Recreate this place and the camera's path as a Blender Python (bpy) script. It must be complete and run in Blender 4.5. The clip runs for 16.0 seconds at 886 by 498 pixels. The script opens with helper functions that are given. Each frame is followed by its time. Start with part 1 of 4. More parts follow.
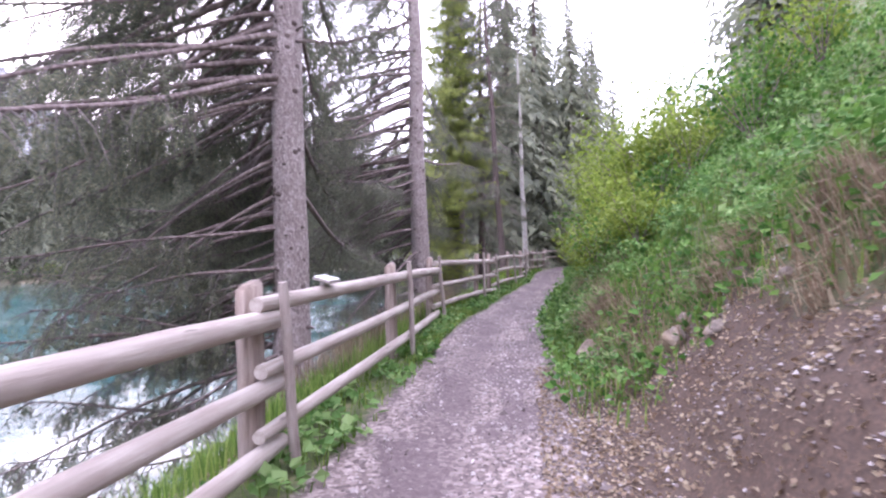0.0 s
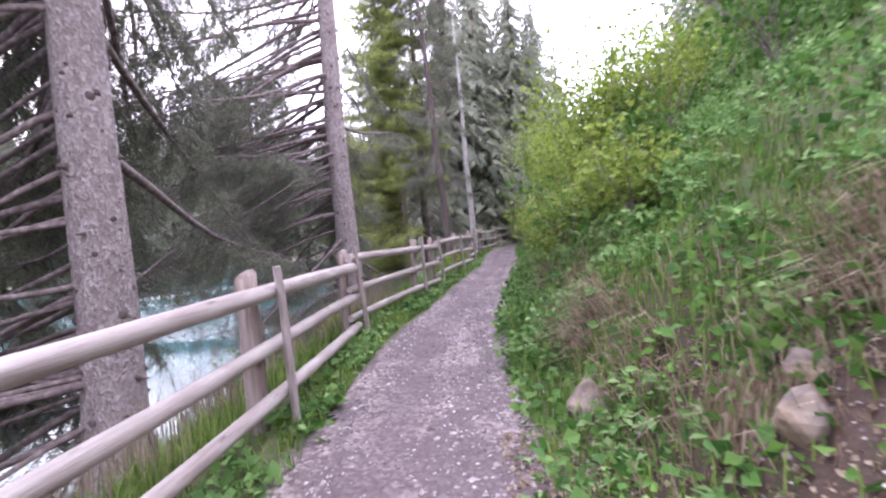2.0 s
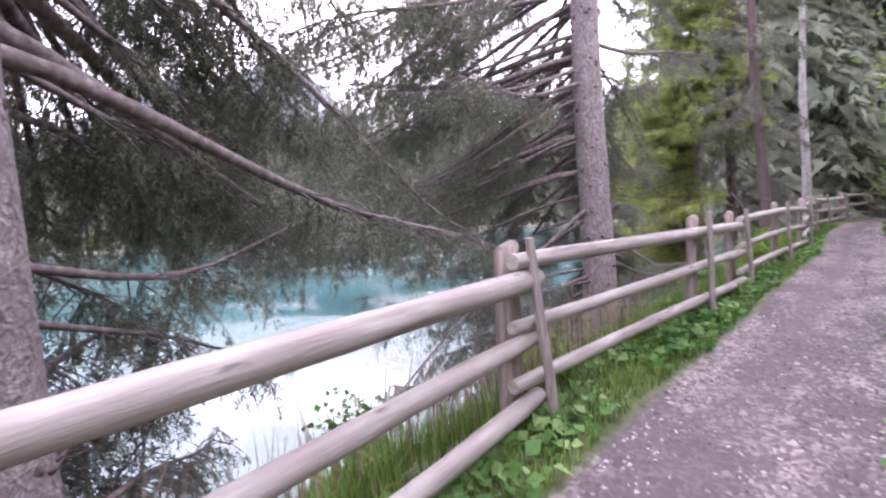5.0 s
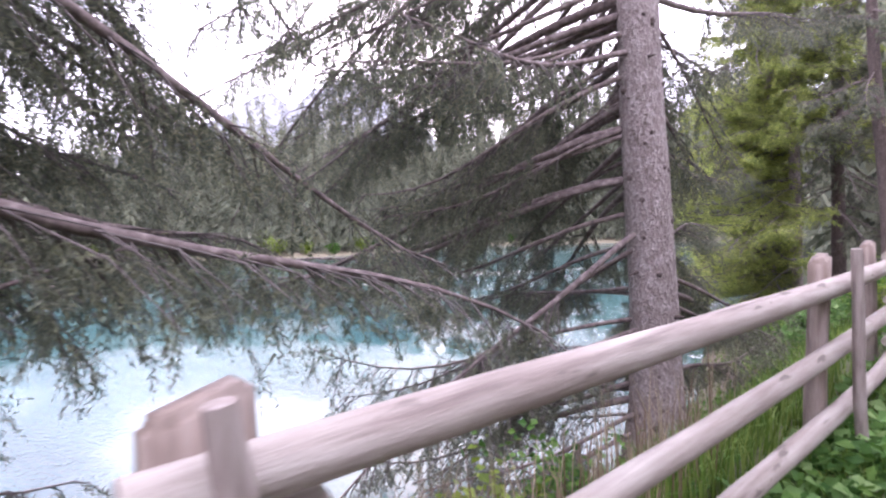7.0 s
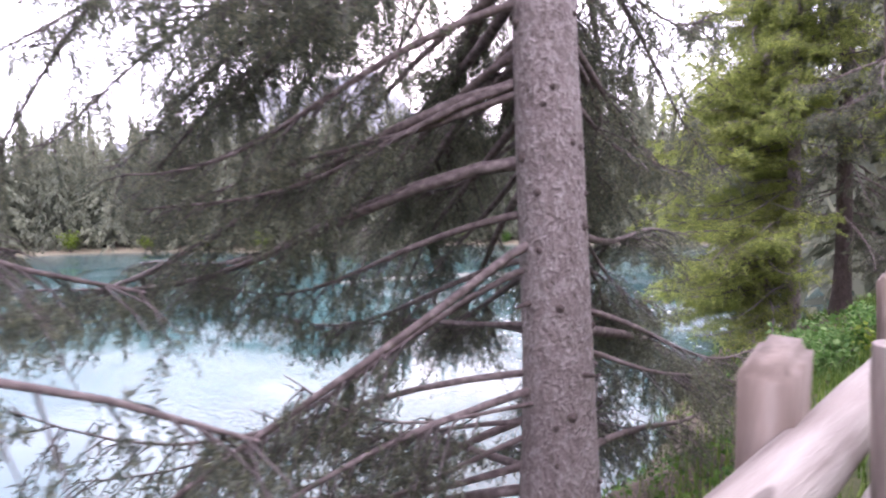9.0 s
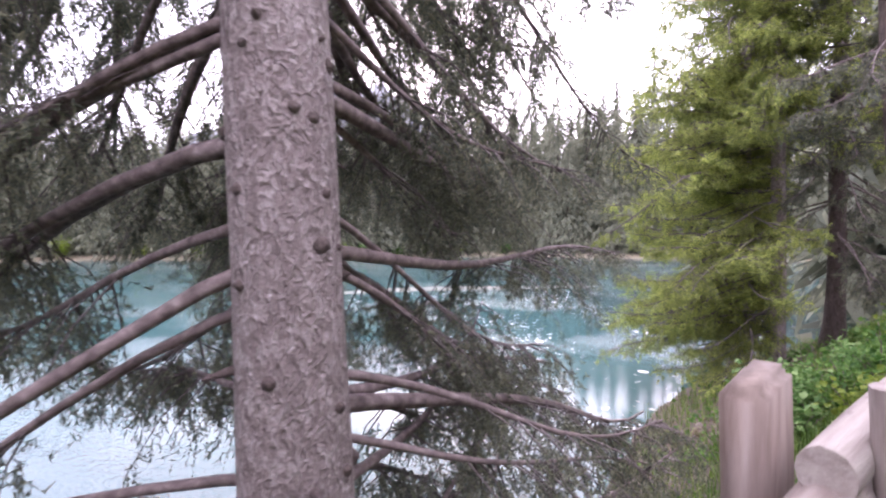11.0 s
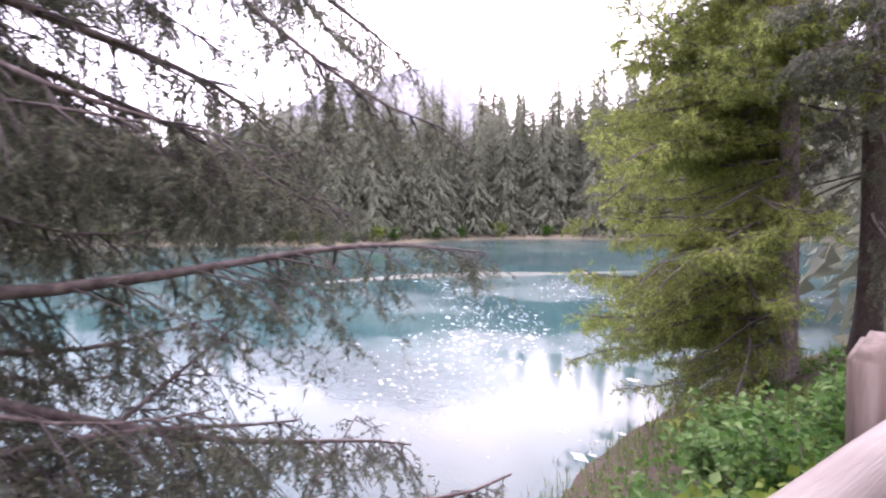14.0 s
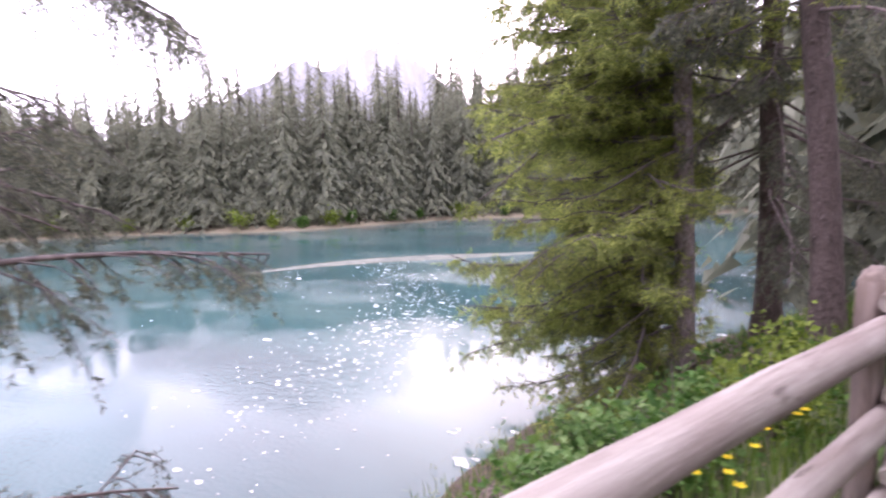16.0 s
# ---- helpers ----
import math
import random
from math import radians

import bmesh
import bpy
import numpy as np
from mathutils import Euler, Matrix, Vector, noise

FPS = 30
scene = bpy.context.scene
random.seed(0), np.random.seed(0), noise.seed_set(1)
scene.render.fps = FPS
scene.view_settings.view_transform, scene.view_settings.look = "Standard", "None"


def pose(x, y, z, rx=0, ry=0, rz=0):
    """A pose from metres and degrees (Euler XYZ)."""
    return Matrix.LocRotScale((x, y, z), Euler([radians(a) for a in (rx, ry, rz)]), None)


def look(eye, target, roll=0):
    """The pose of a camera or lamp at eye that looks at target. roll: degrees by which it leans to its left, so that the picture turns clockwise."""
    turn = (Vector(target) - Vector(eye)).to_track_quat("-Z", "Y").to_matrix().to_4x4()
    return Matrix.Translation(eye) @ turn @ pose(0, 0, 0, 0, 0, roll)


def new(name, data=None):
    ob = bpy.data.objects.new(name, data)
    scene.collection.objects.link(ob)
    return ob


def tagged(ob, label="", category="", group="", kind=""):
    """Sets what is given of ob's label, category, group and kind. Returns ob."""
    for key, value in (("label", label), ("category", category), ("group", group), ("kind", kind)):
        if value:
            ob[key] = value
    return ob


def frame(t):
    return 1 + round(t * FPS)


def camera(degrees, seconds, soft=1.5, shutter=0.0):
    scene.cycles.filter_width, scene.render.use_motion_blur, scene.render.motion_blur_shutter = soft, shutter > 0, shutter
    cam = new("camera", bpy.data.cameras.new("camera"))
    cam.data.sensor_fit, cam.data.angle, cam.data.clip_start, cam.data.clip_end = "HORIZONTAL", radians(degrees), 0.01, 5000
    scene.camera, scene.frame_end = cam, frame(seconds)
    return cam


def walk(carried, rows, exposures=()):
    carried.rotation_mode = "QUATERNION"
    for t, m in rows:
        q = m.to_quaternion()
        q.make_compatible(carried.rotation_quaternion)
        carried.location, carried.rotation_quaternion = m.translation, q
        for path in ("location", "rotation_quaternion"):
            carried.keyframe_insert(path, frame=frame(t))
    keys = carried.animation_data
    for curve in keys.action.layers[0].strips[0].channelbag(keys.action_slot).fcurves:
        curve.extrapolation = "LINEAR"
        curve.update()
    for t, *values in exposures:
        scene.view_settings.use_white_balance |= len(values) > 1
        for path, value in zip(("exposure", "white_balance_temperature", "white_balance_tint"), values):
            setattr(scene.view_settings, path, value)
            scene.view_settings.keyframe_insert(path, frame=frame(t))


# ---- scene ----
cam = camera(80.0, 16.0, soft=2.2, shutter=0.4)
PATH = [
    (0, (0.424, -0.665, 1.417), (0.337, 1.334, 1.409), -0.5),
    (0.5, (0.438, 0.012, 1.418), (0.393, 2.011, 1.361), -3.2),
    (1, (0.563, 0.735, 1.427), (0.597, 2.734, 1.361), -4.3),
    (1.5, (0.649, 1.381, 1.437), (0.743, 3.379, 1.419), -2.5),
    (2, (0.737, 2.028, 1.45), (0.839, 4.024, 1.365), -3.9),
    (2.5, (0.847, 2.822, 1.466), (0.705, 4.812, 1.315), -2.3),
    (3, (0.889, 3.481, 1.494), (0.666, 5.46, 1.315), -2.2),
    (3.5, (0.957, 4.092, 1.494), (0.619, 6.057, 1.341), -4.3),
    (4, (0.968, 4.715, 1.489), (0.383, 6.622, 1.335), -3.7),
    (4.5, (0.98, 5.28, 1.48), (0.241, 7.129, 1.292), -3.0),
    (5, (0.98, 5.95, 1.48), (0.048, 7.709, 1.317), -2.8),
    (7.5, (0.605, 9.313, 1.514), (-0.601, 10.905, 1.405), -1.4),
    (8, (0.607, 9.953, 1.504), (-0.674, 11.483, 1.363), -0.9),
    (8.5, (0.552, 10.609, 1.466), (-0.672, 12.187, 1.351), -1.1),
    (9, (0.748, 11.361, 1.494), (-0.407, 12.99, 1.381), -0.6),
    (9.5, (0.973, 12.027, 1.481), (-0.186, 13.652, 1.351), -0.3),
    (12, (1.38, 14.38, 1.52), (0.178, 15.978, 1.477), 0.5),
    (12.5, (1.58, 14.75, 1.522), (0.297, 16.278, 1.389), 1.4),
    (13, (1.78, 15.35, 1.534), (0.447, 16.833, 1.389), -1.3),
    (13.5, (1.9, 16.05, 1.553), (0.608, 17.563, 1.347), -1.1),
    (14, (1.99, 16.6, 1.577), (0.648, 18.076, 1.437), -0.7),
    (14.5, (2.1, 17.13, 1.606), (0.765, 18.605, 1.39), -1.4),
    (15, (2.18, 17.55, 1.631), (0.766, 18.951, 1.44), 2.5),
    (15.5, (2.36, 17.85, 1.636), (0.972, 19.275, 1.426), -3.2),
    (16, (2.64, 18.25, 1.633), (1.387, 19.794, 1.417), -2.1),
]
walk(cam, [(t, look(eye, target, roll)) for t, eye, target, roll in PATH], exposures=[(0, 1.65, 5700, 31), (5, 1.72, 5800, 30), (9, 1.65, 5950, 32), (13, 1.5, 6050, 35), (16, 1.32, 6100, 37)])

# ---------------------------------------------------------------- world and light
world = bpy.data.worlds.new("overcast_sky")
scene.world = world
world.use_nodes = True
wn, wl = world.node_tree.nodes, world.node_tree.links
bg = wn["Background"]
sky = wn.new("ShaderNodeTexSky")
sky.sky_type, sky.sun_disc = "NISHITA", False
sky.sun_elevation, sky.sun_rotation = radians(27), radians(-38)
sky.air_density, sky.dust_density = 1.0, 3.0
cloud_noise = wn.new("ShaderNodeTexNoise")
cloud_noise.inputs["Scale"].default_value, cloud_noise.inputs["Detail"].default_value = 2.2, 6
cloud_ramp = wn.new("ShaderNodeValToRGB")
cloud_ramp.color_ramp.elements[0].position, cloud_ramp.color_ramp.elements[0].color = 0.30, (7.6, 7.6, 8.1, 1)
cloud_ramp.color_ramp.elements[1].position, cloud_ramp.color_ramp.elements[1].color = 0.62, (13.0, 12.8, 13.2, 1)
sky_mix = wn.new("ShaderNodeMixRGB")
sky_mix.inputs[0].default_value = 0.85
wl.new(cloud_noise.outputs[0], cloud_ramp.inputs[0])
wl.new(sky.outputs[0], sky_mix.inputs[1])
wl.new(cloud_ramp.outputs[0], sky_mix.inputs[2])
# brighter cloud where the sun stands behind it
glow_tc = wn.new("ShaderNodeTexCoord")
glow_dot = wn.new("ShaderNodeVectorMath")
glow_dot.operation = "DOT_PRODUCT"
glow_dot.inputs[1].default_value = (-0.55, 0.70, 0.45)
glow_map = wn.new("ShaderNodeMapRange")
glow_map.inputs[1].default_value, glow_map.inputs[2].default_value = 0.35, 1.0
glow_map.inputs[3].default_value, glow_map.inputs[4].default_value = 1.05, 1.12
wl.new(glow_tc.outputs["Generated"], glow_dot.inputs[0])
wl.new(glow_dot.outputs["Value"], glow_map.inputs[0])
glow_mul = wn.new("ShaderNodeVectorMath")
glow_mul.operation = "SCALE"
wl.new(sky_mix.outputs[0], glow_mul.inputs[0])
wl.new(glow_map.outputs[0], glow_mul.inputs["Scale"])
wl.new(glow_mul.outputs[0], bg.inputs[0])
bg.inputs[1].default_value = 0.15
sun_data = bpy.data.lights.new("sun", "SUN")
sun_data.energy, sun_data.angle, sun_data.color = 0.5, radians(60), (1.0, 0.96, 0.9)
sun = new("sun", sun_data)
sun.matrix_world = look((-36, 56, 29), (0, 10, 0))

# ---------------------------------------------------------------- materials


def nodes_of(name):
    m = bpy.data.materials.new(name)
    m.use_nodes = True
    t = m.node_tree
    return m, t.nodes, t.links, t.nodes["Principled BSDF"]


def ramp(n, stops):
    r = n.new("ShaderNodeValToRGB")
    e = r.color_ramp.elements
    while len(e) < len(stops):
        e.new(0.5)
    for k, (p, c) in enumerate(stops):
        e[k].position, e[k].color = p, (*c, 1)
    return r


def noise_node(n, l, scale, detail=5, rough=0.55, stretch=None, source="Object"):
    tc = n.new("ShaderNodeTexCoord")
    t = n.new("ShaderNodeTexNoise")
    t.inputs["Scale"].default_value, t.inputs["Detail"].default_value, t.inputs["Roughness"].default_value = scale, detail, rough
    if stretch:
        mp = n.new("ShaderNodeMapping")
        mp.inputs["Scale"].default_value = stretch
        l.new(tc.outputs[source], mp.inputs[0])
        l.new(mp.outputs[0], t.inputs[0])
    else:
        l.new(tc.outputs[source], t.inputs[0])
    return t


def bump(n, l, height, strength, distance, before=None):
    b = n.new("ShaderNodeBump")
    b.inputs["Strength"].default_value, b.inputs["Distance"].default_value = strength, distance
    l.new(height, b.inputs["Height"])
    if before:
        l.new(before, b.inputs["Normal"])
    return b.outputs[0]


def grained(name, stops, scale, bump_scale, strength=0.4, distance=0.01, rough=0.85, stretch=None, stains=None, cracks=None):
    """A rough surface with colour grain at one scale, stains at a wider one, and relief."""
    m, n, l, p = nodes_of(name)
    t = noise_node(n, l, scale, 6, 0.6, stretch)
    r = ramp(n, stops)
    l.new(t.outputs[0], r.inputs[0])
    out = r.outputs[0]
    if stains:
        t2 = noise_node(n, l, stains[0], 4)
        r2 = ramp(n, [(0.42, (0, 0, 0)), (0.62, (1, 1, 1))])
        l.new(t2.outputs[0], r2.inputs[0])
        mx = n.new("ShaderNodeMixRGB")
        mx.inputs[2].default_value = (*stains[1], 1)
        ml = n.new("ShaderNodeMath")
        ml.operation, ml.inputs[1].default_value = "MULTIPLY", stains[2]
        l.new(r2.outputs[0], ml.inputs[0])
        l.new(ml.outputs[0], mx.inputs[0])
        l.new(out, mx.inputs[1])
        out = mx.outputs[0]
    if cracks:
        t3 = noise_node(n, l, cracks[0], 3, 0.5, cracks[1])
        r3 = ramp(n, [(0.66, (0, 0, 0)), (0.72, (0.7, 0.7, 0.7))])
        l.new(t3.outputs[0], r3.inputs[0])
        m3 = n.new("ShaderNodeMixRGB")
        m3.inputs[2].default_value = (*cracks[2], 1)
        l.new(r3.outputs[0], m3.inputs[0])
        l.new(out, m3.inputs[1])
        out = m3.outputs[0]
    l.new(out, p.inputs["Base Color"])
    p.inputs["Roughness"].default_value = rough
    tb = noise_node(n, l, bump_scale, 6, 0.65, stretch)
    l.new(bump(n, l, tb.outputs[0], strength, distance), p.inputs["Normal"])
    return m


def leafy(name, stops, through_light=0.35, rough=0.55):
    """Leaves: each island takes its own tone, and some light passes through."""
    m, n, l, p = nodes_of(name)
    g = n.new("ShaderNodeNewGeometry")
    r = ramp(n, stops)
    l.new(g.outputs["Random Per Island"], r.inputs[0])
    t = noise_node(n, l, 0.9, 3)
    hs = n.new("ShaderNodeHueSaturation")
    mr = n.new("ShaderNodeMapRange")
    mr.inputs[1].default_value, mr.inputs[2].default_value, mr.inputs[3].default_value, mr.inputs[4].default_value = 0.3, 0.7, 0.7, 1.3
    l.new(t.outputs[0], mr.inputs[0])
    l.new(mr.outputs[0], hs.inputs["Value"])
    l.new(r.outputs[0], hs.inputs["Color"])
    l.new(hs.outputs[0], p.inputs["Base Color"])
    p.inputs["Roughness"].default_value = rough
    p.inputs["Specular IOR Level"].default_value = 0.2
    tr = n.new("ShaderNodeBsdfTranslucent")
    l.new(hs.outputs[0], tr.inputs[0])
    mx = n.new("ShaderNodeMixShader")
    mx.inputs[0].default_value = through_light
    l.new(p.outputs[0], mx.inputs[1])
    l.new(tr.outputs[0], mx.inputs[2])
    l.new(mx.outputs[0], n["Material Output"].inputs[0])
    return m


def bark_material(name, stops, scale):
    m, n, l, p = nodes_of(name)
    v = n.new("ShaderNodeTexVoronoi")
    tc = n.new("ShaderNodeTexCoord")
    mp = n.new("ShaderNodeMapping")
    mp.inputs["Scale"].default_value = (1, 1, 0.55)
    wob = noise_node(n, l, 9, 4)
    ad = n.new("ShaderNodeMixRGB")
    ad.blend_type, ad.inputs[0].default_value = "ADD", 0.12
    l.new(tc.outputs["Object"], mp.inputs[0])
    l.new(mp.outputs[0], ad.inputs[1])
    l.new(wob.outputs["Color"], ad.inputs[2])
    l.new(ad.outputs[0], v.inputs["Vector"])
    v.inputs["Scale"].default_value = scale
    fine = noise_node(n, l, 34, 6, 0.7)
    wide = noise_node(n, l, 2.2, 4)
    r = ramp(n, stops)
    mx = n.new("ShaderNodeMixRGB")
    mx.inputs[0].default_value = 0.64
    l.new(v.outputs["Color"], mx.inputs[1])
    l.new(fine.outputs[0], mx.inputs[2])
    mx2 = n.new("ShaderNodeMixRGB")
    mx2.inputs[0].default_value = 0.2
    l.new(mx.outputs[0], mx2.inputs[1])
    l.new(wide.outputs[0], mx2.inputs[2])
    l.new(mx2.outputs[0], r.inputs[0])
    l.new(r.outputs[0], p.inputs["Base Color"])
    p.inputs["Roughness"].default_value = 0.9
    b1 = bump(n, l, v.outputs["Distance"], 0.9, 0.022)
    l.new(bump(n, l, fine.outputs[0], 0.8, 0.015, b1), p.inputs["Normal"])
    return m


BARK = bark_material("spruce_bark", [(0.26, (0.13, 0.098, 0.09)), (0.5, (0.265, 0.213, 0.2)), (0.74, (0.50, 0.435, 0.415))], 34)
BARK_DARK = bark_material("dark_bark", [(0.25, (0.05, 0.036, 0.032)), (0.6, (0.13, 0.095, 0.085)), (0.85, (0.22, 0.18, 0.17))], 22)
BARK_DEAD = bark_material("dead_pale_trunk", [(0.25, (0.22, 0.19, 0.17)), (0.55, (0.42, 0.39, 0.36)), (0.85, (0.55, 0.52, 0.5))], 16)
LIMB = grained("limb_bark", [(0.3, (0.075, 0.055, 0.05)), (0.55, (0.19, 0.145, 0.135)), (0.75, (0.34, 0.285, 0.27))], 14, 40, 0.5, 0.006)
TWIG = grained("dry_twigs", [(0.3, (0.07, 0.055, 0.05)), (0.7, (0.17, 0.14, 0.13))], 6, 30, 0.2, 0.004)
RAIL = grained("weathered_rail_wood", [(0.28, (0.13, 0.095, 0.082)), (0.46, (0.34, 0.292, 0.255)), (0.72, (0.52, 0.472, 0.42))], 3.2, 16, 0.7, 0.008, 0.75, (5, 0.28, 5), (1.6, (0.26, 0.20, 0.175), 0.5), (9, (1.6, 0.35, 1.6), (0.085, 0.062, 0.052)))
POST = grained("weathered_post_wood", [(0.28, (0.12, 0.09, 0.075)), (0.5, (0.24, 0.19, 0.165)), (0.75, (0.37, 0.31, 0.28))], 7, 22, 0.5, 0.006, 0.8, (3, 3, 0.4), (2.0, (0.25, 0.17, 0.12), 0.35))
STAKE = grained("grey_stake_wood", [(0.3, (0.15, 0.115, 0.10)), (0.5, (0.28, 0.23, 0.205)), (0.75, (0.40, 0.35, 0.32))], 8, 24, 0.5, 0.005, 0.8, (3, 3, 0.4))
NEEDLE_GREY = leafy("shaded_spruce_needles", [(0.0, (0.09, 0.102, 0.078)), (0.5, (0.16, 0.172, 0.122)), (1.0, (0.27, 0.27, 0.165))], 0.4)
NEEDLE_GREEN = leafy("fresh_spruce_needles", [(0.0, (0.11, 0.145, 0.055)), (0.55, (0.27, 0.32, 0.085)), (1.0, (0.60, 0.63, 0.17))], 0.5)
# Pale, flat grey-greens: distance haze is mixed into this needle colour.
NEEDLE_HAZED = leafy("hazed_spruce_needles", [(0.0, (0.16, 0.175, 0.13)), (0.5, (0.22, 0.235, 0.165)), (1.0, (0.29, 0.295, 0.20))], 0.5)
LEAF = leafy("herb_leaves", [(0.0, (0.035, 0.095, 0.018)), (0.5, (0.075, 0.17, 0.03)), (1.0, (0.15, 0.26, 0.055))], 0.4)
LEAF_PALE = leafy("fern_leaves", [(0.0, (0.09, 0.19, 0.05)), (0.6, (0.16, 0.28, 0.08)), (1.0, (0.26, 0.37, 0.14))], 0.4)
LEAF_YELLOW = leafy("shrub_leaves", [(0.0, (0.10, 0.15, 0.022)), (0.5, (0.18, 0.25, 0.035)), (1.0, (0.29, 0.36, 0.07))], 0.45)
GRASS = leafy("grass_blades", [(0.0, (0.06, 0.12, 0.02)), (0.5, (0.12, 0.20, 0.035)), (1.0, (0.22, 0.28, 0.07))], 0.4)
GRASS_DRY = leafy("dry_grass_blades", [(0.0, (0.14, 0.095, 0.06)), (0.5, (0.25, 0.185, 0.125)), (1.0, (0.36, 0.30, 0.21))], 0.3)
ROCK = grained("limestone_rock", [(0.3, (0.07, 0.056, 0.046)), (0.5, (0.15, 0.122, 0.10)), (0.72, (0.27, 0.23, 0.19))], 9, 16, 0.7, 0.02, 0.85, None, (3.0, (0.25, 0.17, 0.09), 0.5))
PEBBLE = leafy("gravel_stones", [(0.0, (0.10, 0.08, 0.075)), (0.5, (0.21, 0.175, 0.165)), (1.0, (0.44, 0.40, 0.385))], 0.0, 0.85)
YELLOW = leafy("yellow_petals", [(0.0, (0.75, 0.55, 0.01)), (1.0, (0.85, 0.68, 0.02))], 0.3)
PANEL = grained("white_printed_panel", [(0.3, (0.72, 0.72, 0.70)), (0.7, (0.82, 0.82, 0.80))], 3, 30, 0.05, 0.001, 0.35)
PRINT = grained("grey_print", [(0.3, (0.32, 0.33, 0.34)), (0.7, (0.42, 0.43, 0.44))], 9, 30, 0.05, 0.001, 0.5)
FRAME = grained("panel_frame_wood", [(0.3, (0.20, 0.17, 0.15)), (0.7, (0.34, 0.30, 0.28))], 12, 30, 0.3, 0.003, 0.7)

# The ground: gravel, mud, bare soil, mossy earth and pale shore, blended by the cover that the sheet carries.
GROUND, n, l, p = nodes_of("ground_cover")
cover = n.new("ShaderNodeAttribute")
cover.attribute_name = "cover"
split = n.new("ShaderNodeSeparateColor")
l.new(cover.outputs["Color"], split.inputs[0])
g1 = noise_node(n, l, 38, 8, 0.75)
g2 = n.new("ShaderNodeTexVoronoi")
g2.inputs["Scale"].default_value = 30
tc = n.new("ShaderNodeTexCoord")
l.new(tc.outputs["Object"], g2.inputs["Vector"])
gravel = ramp(n, [(0.27, (0.058, 0.041, 0.037)), (0.5, (0.165, 0.126, 0.115)), (0.73, (0.38, 0.32, 0.295))])
gm = n.new("ShaderNodeMixRGB")
gm.inputs[0].default_value = 0.5
l.new(g1.outputs[0], gm.inputs[1])
l.new(g2.outputs["Color"], gm.inputs[2])
l.new(gm.outputs[0], gravel.inputs[0])
mud_noise = noise_node(n, l, 1.1, 4, 0.55, (1.3, 0.55, 1))
mud_mask = ramp(n, [(0.47, (0, 0, 0)), (0.55, (1, 1, 1))])
l.new(mud_noise.outputs[0], mud_mask.inputs[0])
mud = ramp(n, [(0.3, (0.052, 0.034, 0.036)), (0.7, (0.105, 0.074, 0.077))])
l.new(g1.outputs[0], mud.inputs[0])
pm = n.new("ShaderNodeMixRGB")
mm = n.new("ShaderNodeMath")
mm.operation, mm.inputs[1].default_value = "MULTIPLY", 0.8
strip = n.new("ShaderNodeMath")
strip.operation, strip.use_clamp = "ADD", True
half = n.new("ShaderNodeMath")
half.operation, half.inputs[1].default_value = "MULTIPLY", 0.85
l.new(cover.outputs["Alpha"], half.inputs[0])
l.new(mud_mask.outputs[0], strip.inputs[0])
l.new(half.outputs[0], strip.inputs[1])
l.new(strip.outputs[0], mm.inputs[0])
l.new(mm.outputs[0], pm.inputs[0])
l.new(gravel.outputs[0], pm.inputs[1])
l.new(mud.outputs[0], pm.inputs[2])
soil = ramp(n, [(0.25, (0.018, 0.011, 0.008)), (0.5, (0.060, 0.037, 0.025)), (0.8, (0.16, 0.10, 0.065))])
l.new(g1.outputs[0], soil.inputs[0])
moss_noise = noise_node(n, l, 7, 7, 0.7)
moss = ramp(n, [(0.3, (0.035, 0.045, 0.016)), (0.5, (0.07, 0.09, 0.025)), (0.7, (0.16, 0.14, 0.07))])
l.new(moss_noise.outputs[0], moss.inputs[0])
shore = ramp(n, [(0.3, (0.12, 0.105, 0.065)), (0.5, (0.22, 0.185, 0.12)), (0.75, (0.33, 0.285, 0.21))])
l.new(moss_noise.outputs[0], shore.inputs[0])
last = moss.outputs[0]
for channel, colour in (("Green", soil), ("Blue", shore), ("Red", pm)):
    edge = n.new("ShaderNodeMath")
    edge.operation = "ADD"
    off = n.new("ShaderNodeMapRange")
    off.inputs[3].default_value, off.inputs[4].default_value = -0.35, 0.35
    l.new(moss_noise.outputs[0], off.inputs[0])
    l.new(split.outputs[channel], edge.inputs[0])
    l.new(off.outputs[0], edge.inputs[1])
    sharp = n.new("ShaderNodeMapRange")
    sharp.inputs[1].default_value, sharp.inputs[2].default_value = 0.35, 0.65
    l.new(edge.outputs[0], sharp.inputs[0])
    mx = n.new("ShaderNodeMixRGB")
    l.new(sharp.outputs[0], mx.inputs[0])
    l.new(last, mx.inputs[1])
    l.new(colour.outputs[0], mx.inputs[2])
    last = mx.outputs[0]
l.new(last, p.inputs["Base Color"])
p.inputs["Roughness"].default_value = 0.82
l.new(bump(n, l, gm.outputs[0], 0.55, 0.02), p.inputs["Normal"])

# The lake: clear turquoise water that mirrors the sky, smooth by the shore and rippled further out.
WATER, n, l, p = nodes_of("turquoise_water")
depth = noise_node(n, l, 0.06, 4, 0.5, (1, 2.2, 1))
wr = ramp(n, [(0.32, (0.022, 0.058, 0.062)), (0.5, (0.042, 0.105, 0.104)), (0.68, (0.085, 0.145, 0.135))])
l.new(depth.outputs[0], wr.inputs[0])
l.new(wr.outputs[0], p.inputs["Base Color"])
p.inputs["Roughness"].default_value, p.inputs["IOR"].default_value = 0.05, 1.33
p.inputs["Specular IOR Level"].default_value = 0.4
w1 = noise_node(n, l, 7.0, 3, 0.6, (1, 1.6, 1))
w2 = noise_node(n, l, 0.13, 3, 0.5, (1, 1.6, 1))
